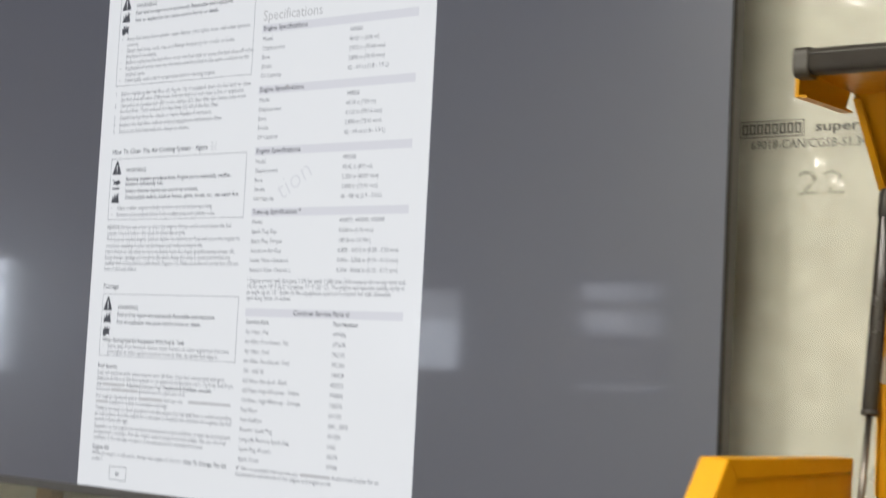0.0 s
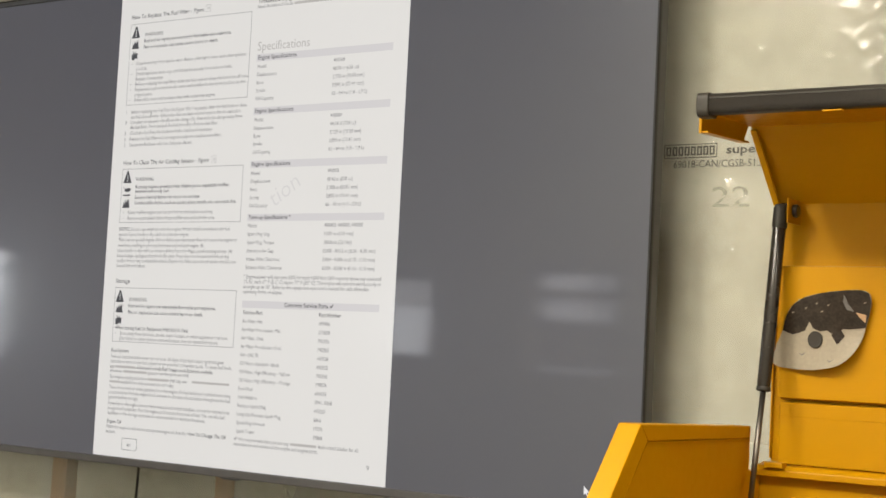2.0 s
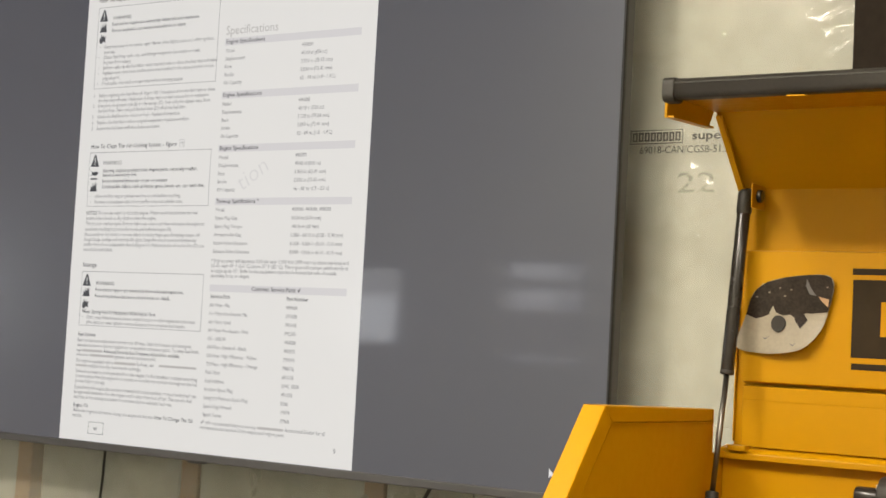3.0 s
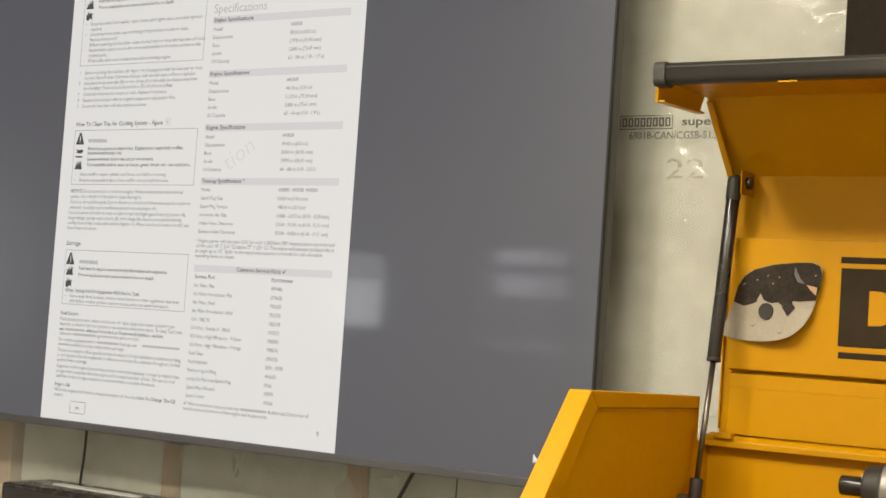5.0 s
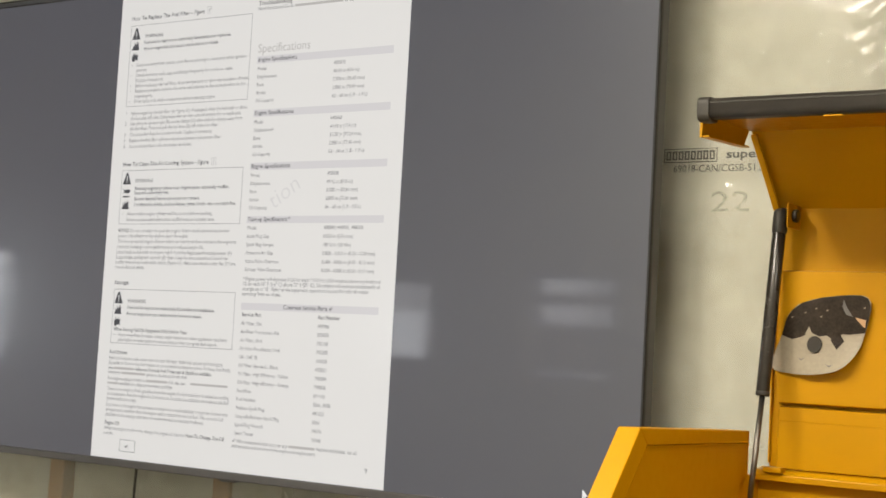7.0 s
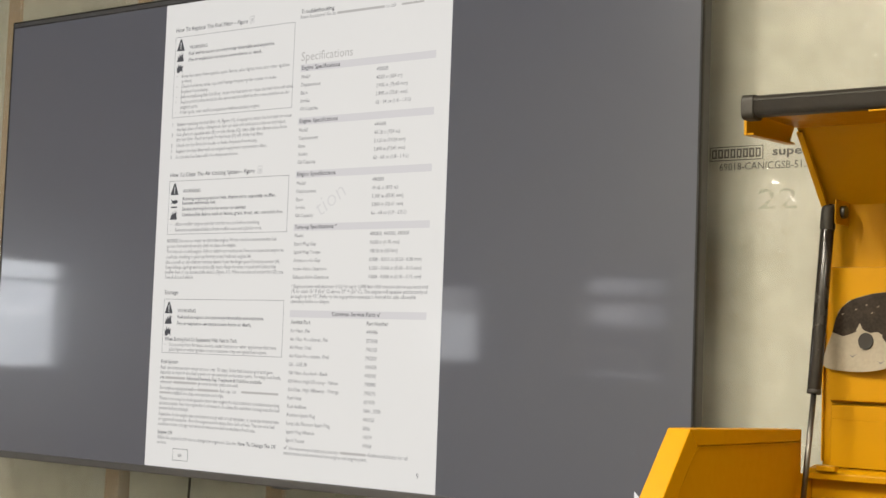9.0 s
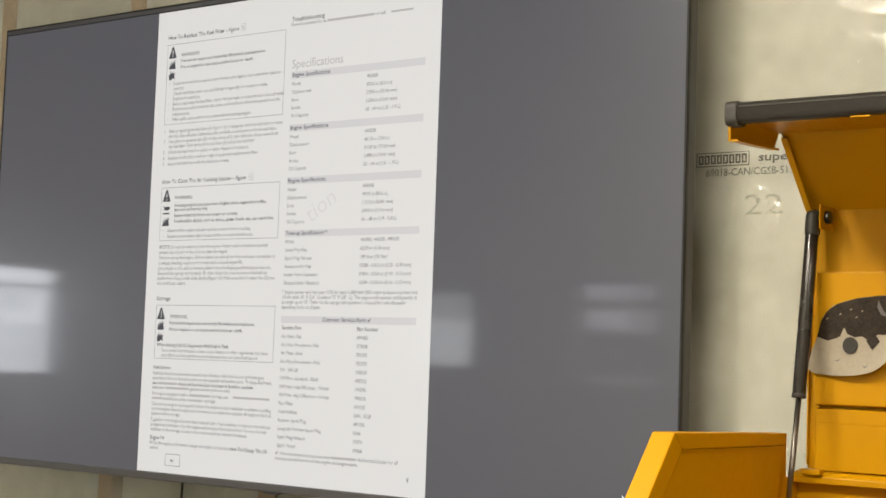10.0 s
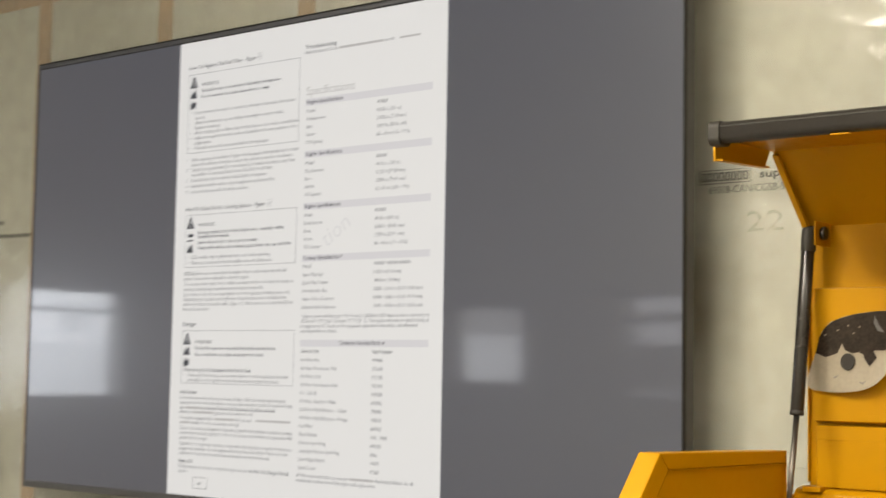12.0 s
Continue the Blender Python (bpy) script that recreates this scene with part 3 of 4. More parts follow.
heading("How To Replace The Fuel Filter - ", 26, 51, 144, italic="Figure")
badge("10", 208, 46)
frame_box(26.5, 60, 306, 203)
hazard_signs(40, 65, (("triangle", 0), ("flame", 25), ("burst", 42)))
heading("WARNING", 61, 83.5, 44, 9.4, 0.0)
block("warning_text", 60, 94, 11, ["Fuel and its vapors are extremely flammable and explosive.", "Fire or explosion can cause severe burns or death."], INK, 8.6, weight=0.07, fit=(0, 202))
block("paragraph", 45, 133, 9.15, ["~*Keep fuel away from sparks, open flames, pilot lights, heat, and other ignition", "sources.",
      "~*Check fuel lines, tank, cap, and fittings frequently for cracks or leaks.", "Replace if necessary.",
      "~*Before replacing the fuel filter, drain the fuel tank or close the fuel shut-off valve.",
      "~*Replacement parts must be the same and installed in the same position as the", "original parts.",
      "~*If fuel spills, wait until it evaporates before starting engine."], INK_SOFT, BODY, fit=(0, 252))
block("paragraph", 40, 218, 9.0, ["~1Before replacing the fuel filter (A, Figure 10), if equipped, drain the fuel tank or close", "the fuel shut-off valve. Otherwise, fuel can leak out and cause a fire or explosion.",
      "~2Use pliers to squeeze tabs (B) on the clamps (C), then slide the clamps away from", "the fuel filter. Twist and pull the fuel lines (D) off of the fuel filter."], INK_SOFT, BODY, fit=(0, 266))
block("paragraph", 40, 255, 10.3, ["~3Check the fuel lines for cracks or leaks. Replace if necessary.", "~4Replace the fuel filter with an original equipment replacement filter.",
      "~5Secure the fuel lines with the clamps as shown."], INK_SOFT, BODY, fit=(2, 149))

heading("How To Clean The Air Cooling System - ", 29, 307.5, 172, italic="Figure")
badge("11", 241, 303)
frame_box(28.5, 314.5, 307, 408)
hazard_signs(42, 319, (("triangle", 0), ("hand", 27), ("flame", 49)))
heading("WARNING", 61, 336, 44, 9.4, 0.0)
block("warning_text", 62, 349, 7.6, ["Running engines produce heat. Engine parts, especially muffler,", "become extremely hot."], INK, 8.6, weight=0.07, fit=(0, 217))
block("warning_text", 62, 367, 9.8, ["Severe thermal burns can occur on contact.", "Combustible debris, such as leaves, grass, brush, etc. can catch fire."], INK, 8.6, weight=0.07, fit=(1, 234))
block("paragraph", 47, 393, 10, ["~*Allow muffler, engine cylinder and fins to cool before touching.", "~*Remove accumulated debris from muffler area and cylinder area."], INK_SOFT, BODY, fit=(1, 204))
heading("NOTICE", 29, 422, 26, 9.2, 0.08)
block("paragraph", 58, 422, 9, ["Do not use water to clean the engine. Water could contaminate the fuel"], INK_SOFT, BODY, fit=(0, 227))
block("paragraph", 29, 431, 9.4, ["system. Use a brush or dry cloth to clean the engine.",
      "This is an air cooled engine. Dirt or debris can restrict air flow and cause the engine to", "overheat, resulting in poor performance and reduced engine life."], INK_SOFT, BODY, fit=(1, 273))
block("paragraph", 28, 459, 8.7, ["Use a brush or dry cloth to remove debris from the finger guard/rotating screen (A).", "Keep linkage, springs and controls (B) clean. Keep the area around and behind the",
      "muffler free of any combustible debris (Figure 11). Make sure the oil cooler fins (D) are", "free of dirt and debris."], INK_SOFT, BODY, fit=(2, 275))

heading("Storage", 29, 512, 34)
frame_box(29.5, 520, 308, 613)
hazard_signs(42, 525, (("triangle", 0), ("flame", 24), ("burst", 42)))
heading("WARNING", 63, 543, 44, 9.4, 0.0)
block("warning_text", 63, 553.5, 11, ["Fuel and its vapors are extremely flammable and explosive.", "Fire or explosion can cause severe burns or death."], INK, 8.6, weight=0.07, fit=(0, 202))
heading("When Storing Fuel Or Equipment With Fuel In Tank", 35, 592, 172, 9.2, 0.08)
block("paragraph", 47, 601, 8.4, ["~*Store away from furnaces, stoves, water heaters or other appliances that have", "pilot lights or other ignition sources because they can ignite fuel vapors."], INK_SOFT, BODY, fit=(0, 248))
heading("Fuel System", 29, 631, 42, 9.0, 0.06)
block("paragraph", 28.5, 641, 8.3, ["Fuel can become stale when stored over 30 days. Stale fuel causes acid and gum", "deposits to form in the fuel system or on essential carburetor parts. To keep fuel fresh,"], INK_SOFT, BODY, fit=(0, 261))
block("paragraph", 28.5, 658, 8.0, ["|use|48|Advanced Formula Fuel Treatment & Stabilizer, available"], INK, 8.6, 0.885, 0.05)
block("paragraph", 28.5, 665.5, 8.3, ["|wherever|56|genuine service parts are sold."], INK_SOFT, BODY, 0.875)
block("paragraph", 29, 676, 8.0, ["|For engines equipped with a|50|fuel cap, use"], INK_SOFT, BODY, 0.875)
pg.bar(222, 671.4, 304, 675.0)
pg.make("blotted_name", BLOT, page)
pg.bar(29, 679.8, 56, 683.2)
pg.make("blotted_name", BLOT, page)
block("paragraph", 58, 684, 8.3, ["available in a drip concentrate cartridge."], INK_SOFT, BODY, 0.875)
block("paragraph", 29, 694, 8.3, ["There is no need to drain gasoline from the engine if a fuel stabilizer is added according", "to instructions. Run the engine for 2 minutes to circulate the stabilizer throughout the fuel", "system before storage."], INK_SOFT, BODY, fit=(0, 279))
block("paragraph", 29, 721, 8.4, ["If gasoline in the engine has not been treated with a fuel stabilizer, it must be drained into", "an approved container. Run the engine until it stops from lack of fuel. The use of a fuel", "stabilizer in the storage container is recommended to maintain freshness."], INK_SOFT, BODY, fit=(0, 279))
heading("Engine Oil", 29, 752, 35, 9.0, 0.06)
block("paragraph", 28.5, 761, 8.2, ["While the engine is still warm, change the engine oil. See the", "section."], INK_SOFT, BODY, fit=(0, 187))
heading("How To Change The Oil", 219, 761, 84, 9.2, 0.08)
pg.rim(68.5, 775.5, 104.5, 795.5, 0.7)
pg.make("mark_frame", INK, page)
pg.line("en", 80.5, 789, 10, squeeze=0.95, weight=0.04)
pg.make("page_mark", INK, page)

heading("Troubleshooting", 318, 48, 71)
block("paragraph", 317, 56.5, 9, ["|Need Assistance? Go to|98|or call"], INK_SOFT, BODY, 0.875)
pg.bar(527, 52.4, 571, 55.6)
pg.make("blotted_number", BLOT, page)
heading("Specifications", 322, 127, 110, 21, 0.0, mat=BLOT)


def band(v0, v1, title, u=324, width=None):
    pg.y = -0.0011
    pg.bar(321.5, v0, 597.5, v1)
    pg.make("heading_band", BAR_GREY, page, "pale grey heading band")
    pg.y = -0.0014
    return heading(title, u, v1 - 3.2, width, 9.8, 0.09) if width else None


def table(v, pitch, rows, u2=482, sq=0.875):
    for a, b in rows:
        pg.line(a, 324, v, BODY, squeeze=sq)
        pg.make("table_entry", INK_SOFT, page)
        pg.line(b, u2, v - 0.5, BODY, squeeze=sq)
        pg.make("table_entry", INK_SOFT, page)
        v += pitch


SPEC = ("Model", "Displacement", "Bore", "Stroke", "Oil Capacity")
for v0, values in ((133, ("400000", "40.03 ci (656 cc)", "2.970 in (75.43 mm)", "2.890 in (73.41 mm)", "62 - 64 oz (1.8 - 1.9 L)")),
                   (221, ("440000", "44.18 ci (724 cc)", "3.120 in (79.24 mm)", "2.890 in (73.41 mm)", "62 - 64 oz (1.8 - 1.9 L)")),
                   (308.5, ("490000", "49.42 ci (810 cc)", "3.300 in (83.81 mm)", "2.890 in (73.41 mm)", "66 - 68 oz (1.9 - 2.0 L)"))):
    band(v0, v0 + 12, "Engine Specifications", 324, 82)
    table(v0 + 23.5, 13.2, zip(SPEC, values))
band(395.5, 407, "Tune-up Specifications *", 324, 89)
table(417.5, 13.5, (("Model", "400000, 440000, 490000"), ("Spark Plug Gap", "0.030 in (0.76 mm)"), ("Spark Plug Torque", "180 lb-in (20 Nm)"),
                    ("Armature Air Gap", "0.008 - 0.012 in (0.20 - 0.30 mm)"), ("Intake Valve Clearance", "0.004 - 0.006 in (0.10 - 0.15 mm)"),
                    ("Exhaust Valve Clearance", "0.004 - 0.006 in (0.10 - 0.15 mm)")))
block("paragraph", 321.5, 500, 8.1, ["* Engine power will decrease 3.5% for each 1,000 feet (300 meters) above sea level and", "1% for each 10\u00b0 F (5.6\u00b0 C) above 77\u00b0 F (25\u00b0 C). The engine will operate satisfactorily at",
      "an angle up to 15\u00b0. Refer to the equipment operator's manual for safe allowable", "operating limits on slopes."], INK_SOFT, BODY, fit=(0, 276))
band(536, 547.5, "Common Service Parts", 410, 89)
pg.poly([(502, 541), (503.6, 539.8), (504.6, 542.4), (508, 537.6), (509, 538.4), (505, 545)])
pg.make("tick", INK, page)
heading("Service Part", 324.5, 558, 42, 9.2, 0.06)
heading("Part Number", 482, 558, 43, 9.2, 0.06)
table(572, 13.55, (("Air Filter, Flat", "499486"), ("Air Filter Pre-cleaner, Flat", "273638"), ("Air Filter, Oval", "792105"), ("Air Filter Pre-cleaner, Oval", "792303"),
                   ("Oil - SAE 30", "100028"), ("Oil Filter, Standard - Black", "492932"), ("Oil Filter, High Efficiency - Yellow", "795890"),
                   ("Oil Filter, High Efficiency - Orange", "798576"), ("Fuel Filter", "691035"), ("Fuel Additive", "5041, 5058"), ("Resistor Spark Plug", "491055"),
                   ("Long Life Platinum Spark Plug", "5066"), ("Spark Plug Wrench", "19374"), ("Spark Tester", "19368")))
block("paragraph", 331, 761, 8.2, ["|We recommend that you see any|52|Authorized Dealer for all"], INK_SOFT, BODY, 0.875)
block("paragraph", 320.5, 769, 8.2, ["maintenance and service of the engine and engine parts."], INK_SOFT, BODY, 0.875)
pg.poly([(321, 757.5), (322.4, 756.5), (323.4, 758.6), (327, 754), (327.8, 754.8), (323.6, 761)])
pg.make("tick", INK_SOFT, page)
pg.line("9", 589, 787, 12, squeeze=0.9)
pg.make("page_number", INK_SOFT, page)
pg.y = -0.0010
pg.line("tion", 376, 386, 42, squeeze=1.0, turn=33, weight=-0.4)
pg.make("watermark", PALE, page, "very faint slanted grey watermark")
ptr = Sheet(0.6485, -0.0004, 1.2295, 0.00076)
ptr.poly([(0, 0), (0, 17), (4.2, 13.2), (7.0, 19.5), (9.4, 18.4), (6.6, 12.4), (12.2, 12.2)])
ptr.make("pointer", POINTER, tv, "small white mouse pointer on the grey")
# ---- soundbar and cables under the television ----
sb = thing("soundbar", pose(0, 0, 0), "black soundbar on the wall below the television", "soundbar")
SBZ = 1.080
part("body", box(-0.376, 0.42, -0.018, WALL - 0.012, SBZ - 0.075, SBZ, 0.006, 3), BLACK_STEEL, sb)
part("top_strip", prism([(p[0] - 0.208, p[1] + 0.041) for p in rounded(0.200, 0.026, 0.0128)], SBZ - 0.002, SBZ + 0.0015, "z"), STRIP_GREY, sb, "pale grey rounded top strip")
part("grille", box(-0.366, 0.41, -0.0205, -0.0185, SBZ - 0.068, SBZ - 0.008, 0.0005), BLACK_RUBBER, sb)
part("mount", box(-0.05, 0.05, WALL - 0.0115, WALL + 0.004, SBZ - 0.06, SBZ - 0.02), BLACK_STEEL, sb)

tagged(mesh_object("cable", tube_path([(-0.286, 0.06, 1.24), (-0.287, 0.084, 1.19), (-0.290, 0.088, 1.165), (-0.294, 0.09, 1.12), (-0.296, 0.088, SBZ - 0.001)], 0.0024), BLACK_RUBBER, smooth=True),
       "thin black cable hanging from the television to the soundbar", "cable")
tagged(mesh_object("cable", tube_path([(0.43, 0.06, 1.23), (0.412, 0.085, 1.195), (0.39, 0.09, 1.163), (0.372, 0.092, 1.132), (0.352, 0.09, 1.10), (0.345, 0.085, SBZ - 0.001)], 0.0032), BLACK_RUBBER, smooth=True),
       "thick black power cable slanting behind the television", "cable")
tagged(mesh_object("cable", tube_path([(0.470, 0.06, 1.23), (0.469, 0.098, 1.19), (0.468, 0.10, 1.163), (0.467, 0.1, 1.10), (0.466, 0.1, 0.6), (0.464, 0.1, 0.02)], 0.0012), TV_LIT_GREY, smooth=True),
       "thin grey cable running down the sheeting", "cable")

# ---- writing on the sheet ----
pr = Sheet(0.0, None, 0.0, 1.0)
PRINT = new("sheet_print")
tagged(PRINT, "black maker's print on the plastic sheeting", "print", kind="structure")
pr.rim(0.699, -1.7125, 0.781, -1.6925, 0.0011)
pr.make("maker_frame", POLY_INK, PRINT, "thin printed frame")
for k in range(8):
    u = 0.7025 + k * 0.0096
    pr.rim(u, -1.7088, u + 0.0074, -1.6962, 0.0021)
    pr.make("maker_mark", POLY_INK, PRINT, "maker's mark drawn as plain block")
pr.line("super 6", 0.794, -1.6975, 0.0165, squeeze=1.42, weight=0.0003)
pr.make("product_print", POLY_INK, PRINT)
pr.line("69018-CAN/CGSB-51.34", 0.714, -1.6785, 0.0150, squeeze=0.93)
pr.make("standard_print", POLY_INK, PRINT)
pr.line("22", 0.7735, -1.6225, 0.041, squeeze=1.48, weight=0.0001)
pr.make("batch_print", POLY_INK_PALE, PRINT, "blurred grey stamped number")
for u0, u1, v0 in ((-1.07, -0.885, -1.687), (-1.09, -0.975, -1.716)):
    n = int((u1 - u0) / 0.012)
    for k in range(n):
        pr.bar(u0 + k * 0.012, v0 - 0.008, u0 + k * 0.012 + 0.0085, v0)
        pr.make("print_bar", POLY_INK, PRINT)

# a ring-shaped fitting on the sheet


def wall_ring():
    bm = bmesh.new()
    n, rr, r = 40, 0.045, 0.006
    loops = []
    for i in range(n):
        a = 2 * math.pi * i / n
        c = Vector((math.cos(a) * rr, 0, math.sin(a) * rr))
        d = Vector((math.cos(a), 0, math.sin(a)))
        loops.append([bm.verts.new(c + d * r * math.cos(2 * math.pi * k / 8) + Vector((0, 1, 0)) * r * math.sin(2 * math.pi * k / 8)) for k in range(8)])
    for i in range(n):
        p, q = loops[i], loops[(i + 1) % n]
        for k in range(8):
            bm.faces.new((p[k], p[(k + 1) % 8], q[(k + 1) % 8], q[k]))
    t = thing("round_vent", pose(-1.012, WALL - 0.014, 1.195), "round white wall vent on the plastic sheeting", "vent")
    part("rim", bm, STRIP_GREY, t, smooth=True)
    part("face", rod((0, 0.001, 0), (0, 0.010, 0), 0.042, n=32), STRIP_GREY, t, "shaded round face")
    return t


wall_ring()

# dark board on the wall above the chest
wb = thing("wall_cabinet", pose(0, 0, 0), "dark brown cabinet hung on the plastic-covered wall", "cabinet")
part("body", box(1.028, 1.62, -0.02 + 0.10, WALL + 0.003, 1.74, 2.35, 0.002), DARK_CABINET, wb)
part("door", box(1.030, 1.618, 0.066, 0.0795, 1.745, 2.345, 0.002), DARK_CABINET, wb)

# ---- tool chest ----
CX0, CX1 = 0.870, 1.920
chest = thing("tool_chest", pose(0, 0, 0), "yellow steel tool chest with its lid propped open", "tool chest")
ST = 0.0274
SIDE = [(-0.3324, 1.3337), (-0.0170, 1.3275), (-0.0170, 1.272), (0.030, 1.270), (0.030, 1.0), (-0.4592, 1.0), (-0.4592, 1.185)]


def end_wall(x0, x1, h0, h1):
    """An end of the chest: a thick slab whose inner face has a raised hem along the top and the sloping front."""
    s = part("end_panel", prism(SIDE, x0, x1, "x"), YELLOW, chest)
    part("hem", prism([(-0.3332, 1.3343), (-0.0240, 1.3282), (-0.0240, 1.3128), (-0.3140, 1.3150)], h0, h1, "x", 0.0015, 2), YELLOW, s)
    lo, hi = (x1, x1 + 0.0030) if x0 < 1.4 else (x0 - 0.0030, x0)
    part("bead", prism([(-0.0220, 1.3119), (-0.3143, 1.3141), (-0.3146, 1.3125), (-0.0220, 1.3103)], lo, hi, "x"), YELLOW, s)
    part("bead", prism([(-0.3143, 1.3130), (-0.3131, 1.3120), (-0.4232, 1.1860), (-0.4246, 1.1860)], lo, hi, "x"), YELLOW, s)
    part("hem", prism([(-0.3332, 1.3343), (-0.3140, 1.3150), (-0.4250, 1.185), (-0.4600, 1.185)], h0, h1, "x", 0.0015, 2), YELLOW, s)


end_wall(CX0, CX0 + 0.0236, CX0 - 0.0006, CX0 + ST)
end_wall(CX1 - 0.0236, CX1, CX1 - ST, CX1 + 0.0006)
part("front_panel", box(CX0 + 0.0238, CX1 - 0.0238, -0.4595, -0.44, 1.0, 1.18, 0.002), YELLOW, chest)
part("back_panel", box(CX0 + 0.0238, CX1 - 0.0238, 0.019, 0.027, 1.0, 1.2690, 0.001), YELLOW, chest)
part("back_rail", prism([(0.002, 1.2655), (0.002, 1.2735), (0.0085, 1.2790), (0.0295, 1.2825), (0.0295, 1.2640)], CX0 + 0.0238, CX1 - 0.0238, "x", 0.0008, 1), YELLOW, chest)
part("bottom_panel", box(CX0 + 0.0238, CX1 - 0.0238, -0.439, 0.0215, 1.0, 1.012), YELLOW, chest)

# the raised lid: upright top, sloping panel, flat lip with the handle bar
LX0, LX1 = 0.906, 1.905
lid = part("lid", folded([(0.0235, 1.2830), (0.0235, 1.6165), (-0.0795, 1.7025), (-0.2260, 1.7005)], -0.0035, LX0, LX1), YELLOW, chest)
for x0, x1, e in ((LX0, LX0 + 0.0016, LX0 + 0.008), (LX1 - 0.0016, LX1, LX1 - 0.008)):
    part("side_flange", box(x0, x1, 0.0172, 0.0232, 1.288, 1.612), YELLOW, lid)
    part("side_flange", prism([(0.0228, 1.6155), (-0.0765, 1.6985), (-0.0660, 1.6830), (0.0040, 1.6180)], x0, x1, "x"), YELLOW, lid)
    part("flange_edge", prism([(0.0040, 1.6120), (-0.0815, 1.6964), (-0.0790, 1.6989), (0.0065, 1.6145)], min(x0, e), max(x1, e), "x"), YELLOW, lid)
# handle bar with moulded end caps
part("handle_bar", prism([(p[0] - 0.2365, p[1] + 1.7035) for p in rounded(0.026, 0.0238, 0.007, 4)], LX0 + 0.009, LX1 + 0.006, "x"), BLACK_RUBBER, lid, "ribbed black handle bar along the lid edge", True)
part("bar_groove", box(LX0 + 0.018, LX1, -0.2502, -0.2490, 1.7085, 1.7100), BLACK_RUBBER, lid)
for x0 in (LX0 + 0.0035, LX1 - 0.0025):
    part("bar_cap", prism([(p[0] - 0.2365, p[1] + 1.7025) for p in rounded(0.030, 0.0290, 0.008, 4)], x0, x0 + 0.015, "x", 0.0012, 2), BLACK_RUBBER, lid, "black plastic end cap")
# hanging end return of the lip
part("lip_return", prism([(-0.222, 1.7030), (-0.0820, 1.7040), (-0.0985, 1.6790), (-0.222, 1.6740)], LX0 - 0.0050, LX0 - 0.0018, "x"), YELLOW, lid)
part("lip_return", prism([(-0.2226, 1.7000), (-0.2195, 1.7000), (-0.2195, 1.6736), (-0.2226, 1.6736)], LX0 - 0.0046, LX0 - 0.0026, "x"), YELLOW, lid)
part("lip_return", prism([(-0.2195, 1.6764), (-0.1005, 1.6812), (-0.0985, 1.6790), (-0.2195, 1.6740)], LX0 - 0.0044, LX0 + 0.006, "x"), YELLOW, lid)
part("lip_return", prism([(-0.222, 1.7005), (-0.0830, 1.7015), (-0.0985, 1.6790), (-0.222, 1.6740)], LX1 + 0.0022, LX1 + 0.004, "x"), YELLOW, lid)
part("catch", box(1.058, 1.080, -0.2440, -0.2370, 1.6884, 1.6902, 0.0004), YELLOW, lid, "bright yellow edge of a slot in the lip")

plate = part("stiffener", prism([(0.0230, 1.5360), (0.0080, 1.5345), (0.0080, 1.3660), (0.0230, 1.3630)], LX0 + 0.013, LX1 - 0.013, "x", 0.0012, 2), YELLOW, lid, "raised bright yellow inner panel")
part("lower_panel", prism([(0.0232, 1.3615), (0.0150, 1.3605), (0.0150, 1.2815), (0.0232, 1.2830)], LX0 + 0.013, LX1 - 0.013, "x", 0.001, 1), YELLOW, lid)
part("crease", box(LX0 + 0.014, LX1 - 0.014, 0.0144, 0.0152, 1.3418, 1.3428, 0.0003, 1), YELLOW, lid)
for hx in (LX0 + 0.002, 1.36, LX1 - 0.09):
    part("hinge_leaf", box(hx, hx + 0.025, -0.004, 0.0135, 1.2765, 1.2835, 0.0012), YELLOW, chest)

# printed panel on the stiffener, drawn as plain shapes
mk = Sheet(0.0, 0.0074, 0.0, 1.0)
mk.bar(1.060, -1.5140, 1.745, -1.5060)
mk.make("printed_stripe", PRINT_BLACK, plate, "dark brown printed stripe")
mk.bar(1.062, -1.3960, 1.745, -1.3880)
mk.make("printed_stripe", PRINT_BLACK, plate, "dark brown printed stripe")
U0, MID, HALF = 1.0610, -1.4515, 0.0485
outer, inner = [], []
for i in range(25):
    a = math.pi * i / 24
    outer.append((U0 + 0.052 + 0.046 * math.sin(a) ** 0.8, MID - HALF * math.cos(a)))
    inner.append((U0 + 0.036 + 0.030 * math.sin(a) ** 0.45, MID - 0.0215 * math.cos(a)))
mk.bar(U0, MID - HALF, U0 + 0.036, MID + HALF)
mk.poly([(U0 + 0.036, MID - HALF), outer[0], inner[0]])
mk.poly([(U0 + 0.036, MID + HALF), inner[-1], outer[-1]])
for p, q, r, s in zip(outer, outer[1:], inner[1:], inner):
    mk.poly([p, q, r, s])
mk.make("printed_mark", PRINT_BLACK, plate, "dark brown printed block mark")

# bent clear-backed picture magnet with a dark upper part and pale lower part
PICT = thing("picture_magnet", pose(0, 0, 0), "curled plastic picture magnet, dark above and cream below, on the lid", "magnet")


def curl(u, v):
    """Lift of the plate at (u, v) off the lid: its lower edge and right corner bend away."""
    return 0.0065 - 0.004 * max(0, (u - 0.98) / 0.06) - 0.020 * max(0, (1.455 - v) / 0.05) ** 1.6 * max(0, (u - 0.93) / 0.1) - 0.003


